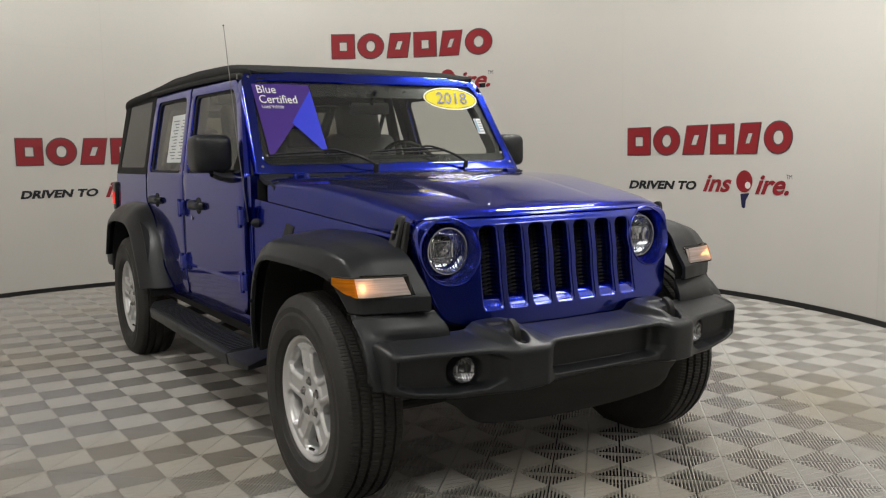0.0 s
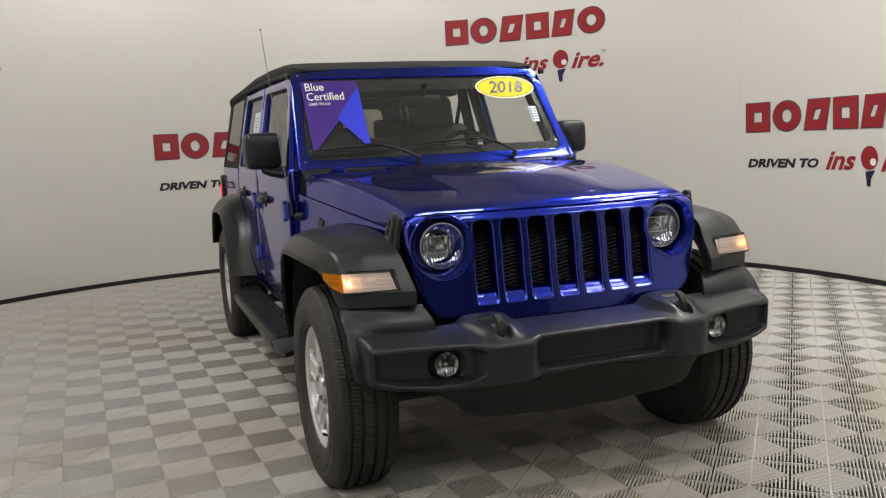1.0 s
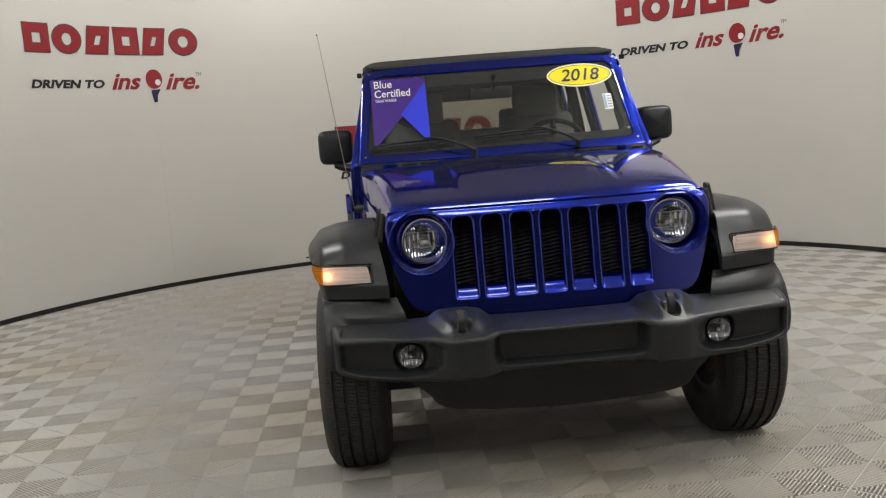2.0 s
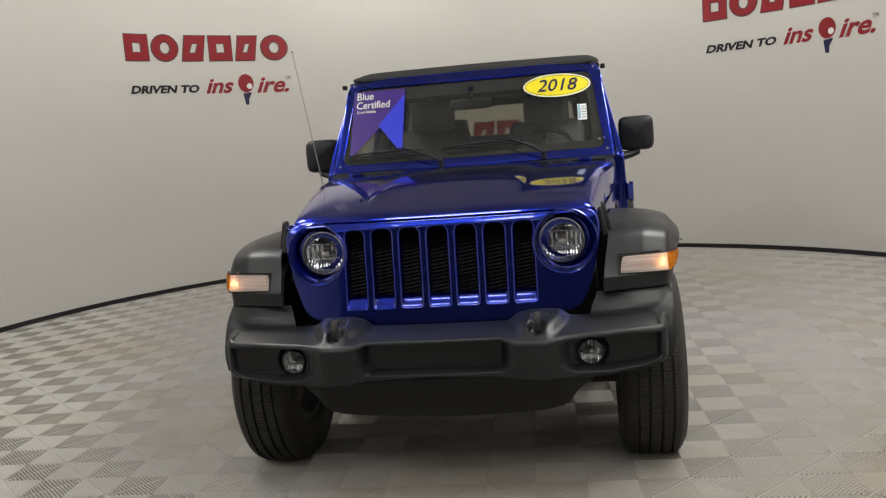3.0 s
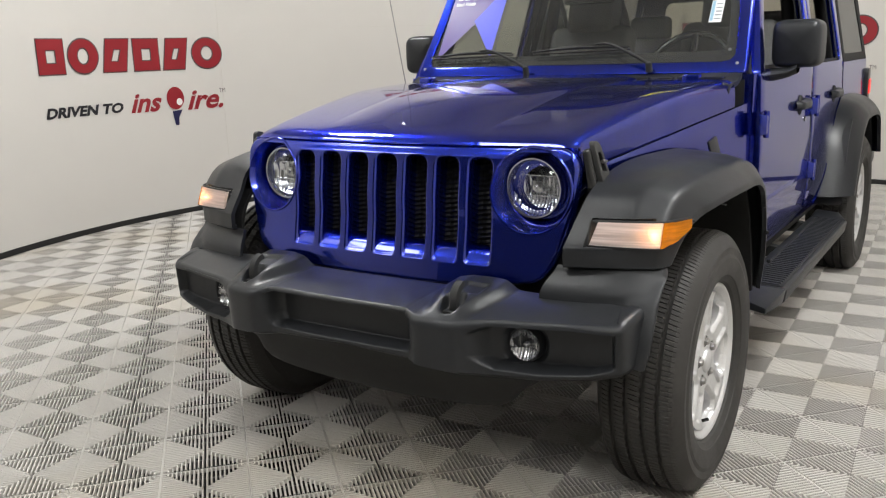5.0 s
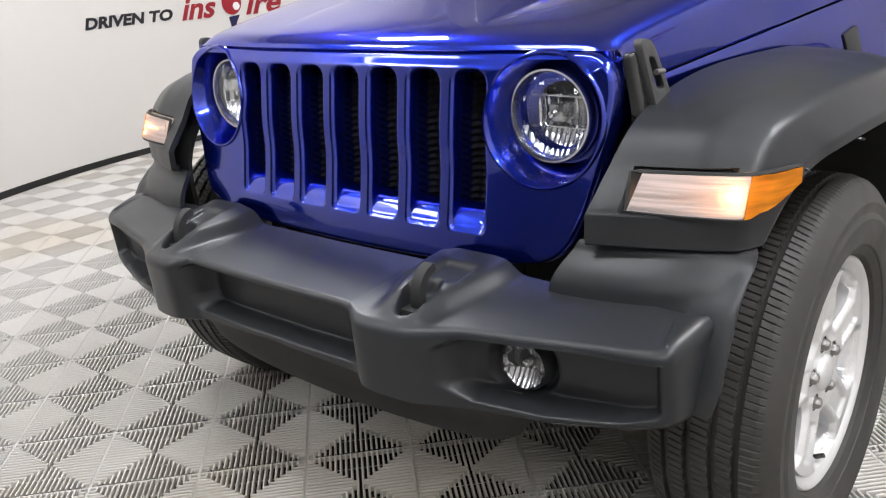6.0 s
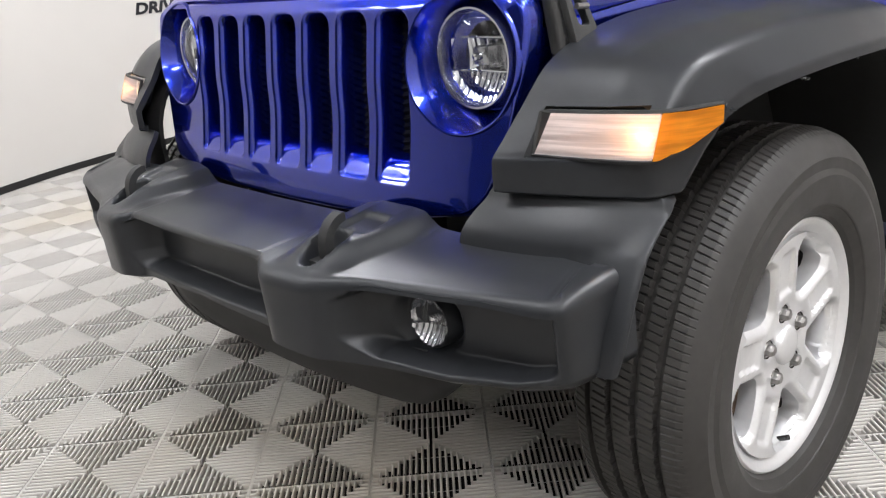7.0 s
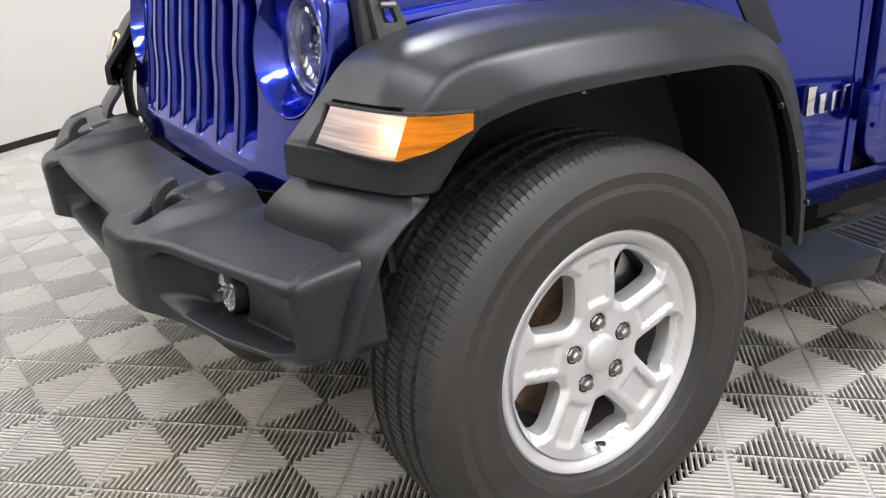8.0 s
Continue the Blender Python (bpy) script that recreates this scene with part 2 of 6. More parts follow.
def hexa(bm, pts, bevel=0.0, segs=2):
    """A block from eight corners: four below, four above, in the same turn."""
    vs = [bm.verts.new(p) for p in pts]
    fs = [bm.faces.new([vs[i] for i in q]) for q in ((3, 2, 1, 0), (4, 5, 6, 7), (0, 1, 5, 4), (1, 2, 6, 5), (2, 3, 7, 6), (3, 0, 4, 7))]
    if bevel:
        bmesh.ops.bevel(bm, geom=list({e for f in fs for e in f.edges}), offset=bevel, segments=segs, profile=0.6, affect="EDGES")
    return bm


def cat(p0, p1, p2, p3, t):
    return 0.5 * (2 * p1 + (p2 - p0) * t + (2 * p0 - 5 * p1 + 4 * p2 - p3) * t * t + (3 * p1 - p0 - 3 * p2 + p3) * t ** 3)


def smooth_rows(P, k):
    """Catmull-Rom between the rows of P, k steps a row."""
    P = np.asarray(P, float)
    n, out = len(P), []
    for i in range(n - 1):
        a, d = P[max(i - 1, 0)], P[min(i + 2, n - 1)]
        for j in range(k):
            out.append(cat(a, P[i], P[i + 1], d, j / k))
    out.append(P[-1])
    return np.array(out)


def skin(bm, P, ku=4, kv=4, thick=0.01, solid=True):
    """A smooth sheet through a grid of points, given a thickness to its inner side."""
    P = np.asarray(P, float)
    if ku > 1:
        P = smooth_rows(P, ku)
    if kv > 1:
        P = np.swapaxes(smooth_rows(np.swapaxes(P, 0, 1), kv), 0, 1)
    n, m = P.shape[:2]
    du, dv = np.gradient(P, axis=0), np.gradient(P, axis=1)
    N = np.cross(du, dv)
    N /= np.maximum(np.linalg.norm(N, axis=2, keepdims=True), 1e-9)
    top = [[bm.verts.new(P[i, j]) for j in range(m)] for i in range(n)]
    for i in range(n - 1):
        for j in range(m - 1):
            bm.faces.new((top[i][j], top[i + 1][j], top[i + 1][j + 1], top[i][j + 1]))
    if not solid:
        return bm
    Q = P - N * thick
    low = [[bm.verts.new(Q[i, j]) for j in range(m)] for i in range(n)]
    for i in range(n - 1):
        for j in range(m - 1):
            bm.faces.new((low[i][j], low[i][j + 1], low[i + 1][j + 1], low[i + 1][j]))
    ring = [(i, 0) for i in range(n)] + [(n - 1, j) for j in range(1, m)] + [(i, m - 1) for i in range(n - 2, -1, -1)] + [(0, j) for j in range(m - 2, 0, -1)]
    for (a, b), (c, d) in zip(ring, ring[1:] + ring[:1]):
        bm.faces.new((top[a][b], top[c][d], low[c][d], low[a][b]))
    return bm


def rounded(pts, r, k=5):
    """The corners of a closed outline rounded; r: one radius, or one for each corner."""
    out, n = [], len(pts)
    for i in range(n):
        a, b, c = (Vector(pts[j % n]) for j in (i - 1, i, i + 1))
        ri = r[i] if isinstance(r, (list, tuple)) else r
        d1, d2 = (a - b), (c - b)
        q = min(ri, d1.length * 0.49, d2.length * 0.49)
        if q < 1e-5:
            out.append(tuple(b))
            continue
        p, s = b + d1.normalized() * q, b + d2.normalized() * q
        for j in range(k + 1):
            t = j / k
            out.append(tuple(p * (1 - t) ** 2 + b * 2 * t * (1 - t) + s * t * t))
    return out


def offset_outline(pts, d):
    """A closed outline moved outwards by d (inwards: minus)."""
    P = np.array(pts, float)
    t = np.roll(P, -1, 0) - np.roll(P, 1, 0)
    t /= np.maximum(np.linalg.norm(t, axis=1, keepdims=True), 1e-9)
    n = np.stack([t[:, 1], -t[:, 0]], 1)
    area = np.sum(P[:, 0] * np.roll(P[:, 1], -1) - P[:, 1] * np.roll(P[:, 0], -1))
    return P + n * (d if area > 0 else -d)


def loft(bm, loops):
    """A sheet through closed loops of equal count."""
    rings = [[bm.verts.new(p) for p in lp] for lp in loops]
    for a, b in zip(rings, rings[1:]):
        for j in range(len(a)):
            k = (j + 1) % len(a)
            bm.faces.new((a[j], a[k], b[k], b[j]))
    return bm


def circle(cx, cy, r, n=40, ry=None, start=0.0):
    return [(cx + r * math.cos(start + 2 * math.pi * i / n), cy + (ry or r) * math.sin(start + 2 * math.pi * i / n)) for i in range(n)]


def panel(bm, outer, holes, place, back, cuts_a=(), cuts_b=()):
    """A flat outline with holes in a plane (a, b), cut up, bent by place(a, b) and given depth by the vector back."""
    es = []
    for loop in (outer, *holes):
        vs = [bm.verts.new((a, b, 0)) for a, b in loop]
        es += [bm.edges.new((vs[i], vs[(i + 1) % len(vs)])) for i in range(len(vs))]
    bmesh.ops.triangle_fill(bm, use_beauty=True, use_dissolve=False, edges=es)
    for k, cuts in ((0, cuts_a), (1, cuts_b)):
        for c in cuts:
            no = [0, 0, 0]
            no[k] = 1
            co = [0, 0, 0]
            co[k] = c
            bmesh.ops.bisect_plane(bm, geom=bm.verts[:] + bm.edges[:] + bm.faces[:], dist=1e-5, plane_co=co, plane_no=no)
    for v in bm.verts:
        v.co = Vector(place(v.co.x, v.co.y))
    if back is not None:
        g = bmesh.ops.extrude_face_region(bm, geom=bm.faces[:], use_keep_orig=True)
        bmesh.ops.translate(bm, verts=[e for e in g["geom"] if isinstance(e, bmesh.types.BMVert)], vec=back)
    return bm


def spin(bm, profile, axis, n=48, centre=(0, 0, 0), closed=False):
    """Turns (along, radius) points round an axis; along runs on the axis."""
    c = Vector(centre)
    ax = Vector(axis).normalized()
    u = ax.orthogonal().normalized()
    w = ax.cross(u)
    rings = []
    for i in range(n):
        d = u * math.cos(2 * math.pi * i / n) + w * math.sin(2 * math.pi * i / n)
        rings.append([bm.verts.new(c + ax * a + d * r) for a, r in profile])
    m = len(profile)
    for i in range(n):
        p, q = rings[i], rings[(i + 1) % n]
        for j in range(m if closed else m - 1):
            k = (j + 1) % m
            bm.faces.new((p[j], p[k], q[k], q[j]))
    if not closed:
        bmesh.ops.remove_doubles(bm, verts=bm.verts, dist=1e-6)
    return bm


def tube(bm, pts, r, n=10, k=1, cap=True):
    P = smooth_rows(np.array(pts, float), k) if k > 1 else np.array(pts, float)
    rr = np.full(len(P), r) if np.isscalar(r) else np.interp(np.linspace(0, 1, len(P)), np.linspace(0, 1, len(r)), r)
    rings = []
    for i, p in enumerate(P):
        d = Vector(P[min(i + 1, len(P) - 1)] - P[max(i - 1, 0)]).normalized()
        u = d.orthogonal().normalized() if i == 0 else (u - d * u.dot(d)).normalized()
        w = d.cross(u)
        rings.append([bm.verts.new(Vector(p) + (u * math.cos(2 * math.pi * j / n) + w * math.sin(2 * math.pi * j / n)) * rr[i]) for j in range(n)])
    for a, b in zip(rings, rings[1:]):
        for j in range(n):
            bm.faces.new((a[j], a[(j + 1) % n], b[(j + 1) % n], b[j]))
    if cap:
        bm.faces.new(rings[0][::-1])
        bm.faces.new(rings[-1])
    return bm


def text_mesh(words, size, shear=0.0, spacing=1.0, bold=0.0):
    """Vertices and faces of flat lettering in the built-in font, starting at x = 0 on the base line."""
    cu = bpy.data.curves.new("lettering", "FONT")
    cu.body, cu.size, cu.shear, cu.space_character, cu.offset = words, size, shear, spacing, bold
    cu.resolution_u = 3
    ob = new("lettering", cu)
    bpy.context.view_layer.update()
    me = bpy.data.meshes.new_from_object(ob.evaluated_get(bpy.context.evaluated_depsgraph_get()))
    vs = np.array([v.co[:] for v in me.vertices])
    fs = [tuple(p.vertices) for p in me.polygons]
    bpy.data.objects.remove(ob)
    bpy.data.curves.remove(cu)
    bpy.data.meshes.remove(me)
    return vs, fs


def letters(words, height, width, at, place, mat, parent, shear=0.0, bold=0.0, label=""):
    """Flat words fitted into width x height from at = (a, b), bent by place(a, b): one part a letter."""
    vs, fs = text_mesh(words, 1.0, 0.0, 1.0, bold)
    root = list(range(len(vs)))

    def find(i):
        while root[i] != i:
            i = root[i]
        return i
    for f in fs:
        for i in f[1:]:
            root[find(i)] = find(f[0])
    sets = {}
    for f in fs:
        sets.setdefault(find(f[0]), []).append(f)
    groups = []            # dots join the stem below them
    for g in sorted(sets.values(), key=lambda g: min(vs[i][0] for f in g for i in f)):
        x0, x1 = min(vs[i][0] for f in g for i in f), max(vs[i][0] for f in g for i in f)
        if groups and min(x1, groups[-1][1]) - max(x0, groups[-1][0]) > 0.5 * min(x1 - x0, groups[-1][1] - groups[-1][0]):
            groups[-1] = (min(x0, groups[-1][0]), max(x1, groups[-1][1]), groups[-1][2] + g)
        else:
            groups.append((x0, x1, g))
    vs[:, 0] += shear * vs[:, 1]
    lo, hi = vs.min(0), vs.max(0)
    for _, _, g in groups:
        bm, made = bmesh.new(), {}
        for f in g:
            for i in f:
                if i not in made:
                    x, y, _ = vs[i]
                    made[i] = bm.verts.new(place(at[0] + (x - lo[0]) / (hi[0] - lo[0]) * width, at[1] + (y - lo[1]) / (hi[1] - lo[1]) * height))
            try:
                bm.faces.new([made[i] for i in f])
            except ValueError:
                pass
        part("letter", bm, mat, parent, label)


def smoothstep(a, b, x):
    t = np.clip((np.asarray(x, float) - a) / (b - a), 0, 1)
    return t * t * (3 - 2 * t)

# ---------------------------------------------------------------- the room
def on_wall(angle_deg, z, inset=0.0):
    a = radians(angle_deg)
    return (CX + (RADIUS - inset) * math.sin(a), CY + (RADIUS - inset) * math.cos(a), z)


def round_wall(span=132, steps=220, z0=0.0, z1=CEILING, r0=RADIUS, r1=RADIUS + 0.12):
    bm = bmesh.new()
    cols = []
    for i in range(steps + 1):
        a = radians(-span + 2 * span * i / steps)
        s, c = math.sin(a), math.cos(a)
        cols.append([bm.verts.new((CX + r * s, CY + r * c, z)) for r, z in ((r0, z0), (r0, z1), (r1, z1), (r1, z0))])
    for p, q in zip(cols, cols[1:]):
        for j in range(4):
            bm.faces.new((p[j], p[(j + 1) % 4], q[(j + 1) % 4], q[j]))
    bm.faces.new(cols[0])
    bm.faces.new(cols[-1][::-1])
    return bm


wall = tagged(part("wall_round", round_wall(), WALL), "cream painted curved studio wall with faint panel joints", "wall", kind="structure")
tagged(part("baseboard", round_wall(z0=0.0, z1=0.042, r0=RADIUS - 0.012, r1=RADIUS - 0.001), SKIRT), "thin black skirting strip along the curved wall", "baseboard", kind="structure")

# joints of the wall boards: thin recessed-looking strips
joint_mat = principled("joint filler", (0.60, 0.575, 0.52), 0.6)
for ang, z0, z1 in ((-1.9, 0.05, 3.6), (35.0, 0.05, 1.57), (73.0, 1.2, 3.6), (-39.5, 0.05, 1.58), (-77.0, 0.05, 3.6), (110.0, 0.05, 3.6)):
    bm = bmesh.new()
    w = 0.0012 / RADIUS * 57.3
    hexa(bm, [on_wall(ang - w, z0, 0.0015), on_wall(ang + w, z0, 0.0015), on_wall(ang + w, z0, -0.002), on_wall(ang - w, z0, -0.002),
              on_wall(ang - w, z1, 0.0015), on_wall(ang + w, z1, 0.0015), on_wall(ang + w, z1, -0.002), on_wall(ang - w, z1, -0.002)])
    part("wall_joint", bm, joint_mat, wall)
for a0, a1, z in ((33, 52, 1.575), (58, 73, 1.585), (-60, -39, 1.58), (-30, -2, 2.4)):
    bm = bmesh.new()
    n = 12
    for i in range(n):
        p, q = a0 + (a1 - a0) * i / n, a0 + (a1 - a0) * (i + 1) / n
        hexa(bm, [on_wall(p, z, 0.0015), on_wall(q, z, 0.0015), on_wall(q, z, -0.002), on_wall(p, z, -0.002),
                  on_wall(p, z + 0.0022, 0.0015), on_wall(q, z + 0.0022, 0.0015), on_wall(q, z + 0.0022, -0.002), on_wall(p, z + 0.0022, -0.002)])
    part("wall_joint", bm, joint_mat, wall)

# unseen plain walls, added to close the place behind the camera
XL, XR, YB = CX - 3.26, CX + 3.26, -7.0
YE = CY + RADIUS * math.cos(radians(132))
for name, lo, hi, mat in (("wall_west", (XL - 0.12, YB, 0), (XL, YE + 0.06, CEILING), WALL), ("wall_east", (XR, YB, 0), (XR + 0.12, YE + 0.06, CEILING), WALL),
                          ("wall_south", (XL - 0.12, YB - 0.12, 0), (XR + 0.12, YB, CEILING), PLAIN)):
    tagged(part(name, box(bmesh.new(), lo, hi), mat), "plain painted studio wall, out of view", "wall", kind="structure")
tagged(part("ceiling", box(bmesh.new(), (-5, YB - 0.2, CEILING), (5, 7, CEILING + 0.1)), CEIL), "plain grey ceiling", "ceiling", kind="structure")
tagged(part("floor", box(bmesh.new(), (-5, YB - 0.2, -0.12), (5, 7, -0.022)), UNDER), "dark subfloor under grey ribbed plastic tiles", "floor", kind="structure")


def ceiling_light(angle, radius, watts, w, d):
    x, y, _ = on_wall(angle, 0, RADIUS - radius)
    ob = thing("ceiling_light", "white square ceiling lamp panel out of view, switched on", "ceiling light", "ceiling lamps", at=(x, y, CEILING))
    a, b = w / 2, d / 2
    bm = bmesh.new()
    panel(bm, [(-a - 0.025, -b - 0.025), (a + 0.025, -b - 0.025), (a + 0.025, b + 0.025), (-a - 0.025, b + 0.025)], [[(-a, -b), (a, -b), (a, b), (-a, b)]],
          lambda p, q: (p, q, -0.05), (0, 0, 0.049))
    part("housing", bm, WHITE).parent = ob
    part("diffuser", box(bmesh.new(), (-a, -b, -0.04), (a, b, -0.03)), LED).parent = ob
    if d < 0.4 and w > 1.0:      # wall washer: an added, unseen board keeps the lamp out of the hood's reflection
        part("baffle", box(bmesh.new(), (-a - 0.03, -b - 0.055, -0.40), (a + 0.03, -b - 0.035, 0.0)), CEIL, None, "added grey board that blocks the lamp's light").parent = ob
    ob.rotation_euler = (0, 0, radians(-angle))
    la = bpy.data.lights.new("panel_lamp", "AREA")
    la.shape, la.size, la.size_y, la.energy, la.color = "RECTANGLE", w - 0.01, d - 0.01, watts, (1.0, 0.995, 0.95)
    lo = new("panel_lamp", la)
    lo.matrix_world = pose(x, y, CEILING - 0.055, 0, 0, -angle)
    return ob


for ang, rad, watts, w, d in PANELS:
    ceiling_light(ang, rad, watts, w, d)


# wall graphics: a red emblem of six plain shapes over a lettered slogan
def wall_graphic(centre, z):
    """centre: degrees round the wall; z: lower edge of the emblem."""
    def at(a, b, inset=0.004):
        return on_wall(centre + (a / RADIUS) * 57.29578, z + b, inset)

    ob = thing("wall_graphic", "red emblem over black and red slogan on curved wall", "wall sign", "wall graphics", at=on_wall(centre, z, 0.004))
    H = 0.27

    def emblem(outline, holes=()):
        bm = bmesh.new()
        panel(bm, outline, list(holes), lambda a, b: at(a, b, 0.0045), None, cuts_a=np.arange(-0.9, 0.9, 0.06))
        part("emblem_edge", bm, GREY_EDGE, ob, "grey outline of the emblem")
        bm = bmesh.new()
        panel(bm, [tuple(p) for p in offset_outline(outline, -0.011)], [[tuple(p) for p in offset_outline(h, 0.011)] for h in holes], lambda a, b: at(a, b, 0.0075), None, cuts_a=np.arange(-0.9, 0.9, 0.06))
        part("emblem_shape", bm, RED, ob, "plain red emblem shape")

    for a, b, k in ((-0.89, -0.63, "block"), (-0.61, -0.31, "oval"), (-0.29, -0.01, "slant"), (0.01, 0.27, "block"), (0.29, 0.56, "slant"), (0.58, 0.89, "oval")):
        m, e = (a + b) / 2, 0.092
        if k == "oval":
            emblem(circle(m, H / 2, (b - a) / 2, 40, H / 2 + 0.004), [circle(m, H / 2, (b - a) / 2 - e - 0.012, 32, H / 2 - e + 0.012)])
        else:
            d = 0.045 if k == "slant" else 0.0
            emblem([(a, 0), (b - d, 0), (b, H), (a + d, H)], [[(a + e + d * 0.15, e), (b - e - d * 0.85, e), (b - e - d * 0.15, H - e), (a + e + d * 0.85, H - e)]])
    letters("DRIVEN TO", 0.082, 0.74, (-0.87, -0.32), lambda a, b: at(a, b), BLACK_VINYL, ob, 0.22, 0.045, label="black italic capitals")
    letters("ins", 0.155, 0.31, (-0.06, -0.335), lambda a, b: at(a, b), RED, ob, 0.35, 0.028, label="red slanted lettering")
    letters("ire.", 0.165, 0.36, (0.50, -0.345), lambda a, b: at(a, b), RED, ob, 0.35, 0.028, label="red slanted lettering")
    letters("TM", 0.036, 0.06, (0.83, -0.21), lambda a, b: at(a, b), GREY_EDGE, ob, label="small grey capitals")
    bm = bmesh.new()
    panel(bm, circle(0.385, -0.235, 0.086, 32, 0.096), [circle(0.423, -0.268, 0.03, 20)], lambda a, b: at(a, b, 0.005), None)
    part("paddle_blade", bm, RED, ob, "round red bat blade")
    bm = bmesh.new()
    panel(bm, circle(0.423, -0.268, 0.03, 20), [], lambda a, b: at(a, b, 0.005), None)
    part("ball", bm, WHITE, ob, "small white ball")
    bm = bmesh.new()
    panel(bm, rounded([(0.345, -0.345), (0.365, -0.465), (0.40, -0.465), (0.405, -0.40), (0.445, -0.335)], 0.01), [], lambda a, b: at(a, b, 0.005), None)
    part("paddle_handle", bm, NAVY, ob, "dark navy bat handle")


for ang, z in ((-88.7, 1.238), (-44.5, 2.348), (-1.7, 1.25), (41.8, 2.345), (85.7, 1.25)):
    wall_graphic(ang, z)

# ---------------------------------------------------------------- the car
# Its front axle stands at y = 0; it faces -y, and its own left side is +x.
car = thing("car", "blue metallic four-door off-road car with black soft top", "car")


def flip(pts, s):
    P = np.array(pts, float)
    P[..., 0] *= s
    return P


def lerp(a, b, t):
    return a + (b - a) * t


# hood -----------------------------------------------------------------
HOOD_Y = (-0.385, -0.372, -0.33, -0.2, 0.0, 0.15, 0.3, 0.5, 0.62, 0.725)


def hood_edge(y):
    """Half width and height of the hood's lower edge."""
    t = (y + 0.35) / 1.2
    return 0.598 + 0.155 * t, 0.985 + 0.115 * t


def hood_top(y):
    return float(np.interp(y, (-0.385, -0.372, -0.33, -0.2, 0.0, 0.15, 0.3, 0.5, 0.72), (1.056, 1.070, 1.087, 1.113, 1.147, 1.168, 1.181, 1.189, 1.192)))


rows = []
for y in HOOD_Y:
    w, zl = hood_edge(max(y, -0.33))
    zt = hood_top(y)
    row = []
    for f, k in ((-1.0, 0.0), (-1.0, 0.45), (-0.990, 0.78), (-0.94, 0.945), (-0.80, 0.99), (-0.55, 0.998), (-0.50, 1.0), (-0.40, 1.16), (0, 1.24),
                 (0.40, 1.16), (0.50, 1.0), (0.55, 0.998), (0.80, 0.99), (0.94, 0.945), (0.990, 0.78), (1.0, 0.45), (1.0, 0.0)):
        bulge = (k - 1.0) * 0.09 * float(smoothstep(-0.36, 0.1, y)) if k > 1 else 0.0
        z = zt + bulge if k > 1 else zl + (zt - zl) * k
        if y < -0.34:
            z = max(z, 1.052) if k >= 0.45 else 1.040
            z = min(z, zt)
        row.append((w * f, y + 0.055 * abs(f) ** 3 * (1 if y < 0.3 else 0.4), z))
    rows.append(row)
bm = skin(bmesh.new(), np.array(rows)[:, ::-1], 4, 3, 0.02)
hood = part("hood", bm, PAINT, car, "glossy blue hood with a raised centre")
# windscreen washer nozzles and bump stops on the hood
for x, y in ((-0.17, 0.60), (0.22, 0.60), (0.0, 0.61)):
    bm = box(bmesh.new(), (x - 0.022, y - 0.015, 1.175), (x + 0.022, y + 0.015, 1.206), 0.006)
    part("washer_nozzle", bm, PLASTIC, hood, "small black washer nozzle")
for s in (-1, 1):
    bm = bmesh.new()
    tube(bm, [(s * 0.700, 0.66, 1.150), (s * 0.712, 0.675, 1.172), (s * 0.722, 0.715, 1.160), (s * 0.728, 0.735, 1.120)], 0.007, 8, 4)
    part("bracket", bm, MATTE_BLACK, hood, "black footman loop")
    bm = box(bmesh.new(), (s * 0.585 - 0.032, 0.70, 1.165), (s * 0.585 + 0.032, 0.745, 1.208), 0.008)
    part("bump_stop", bm, PAINT, hood)

# cowl between hood and windscreen
bm = skin(bmesh.new(), [[(x, y, z - 0.012 * abs(x)) for x in (0.73, 0.4, 0, -0.4, -0.73)] for y, z in ((0.68, 1.165), (0.74, 1.185), (0.80, 1.19), (0.86, 1.215))], 2, 2, 0.02)
cowl = part("cowl", bm, PLASTIC, car, "black louvred plastic cowl")
for i in range(14):
    x = -0.62 + 0.095 * i
    part("slat", box(bmesh.new(), (x, 0.745, 1.188), (x + 0.075, 0.79, 1.196), 0.003), GLOSS_BLACK, cowl)


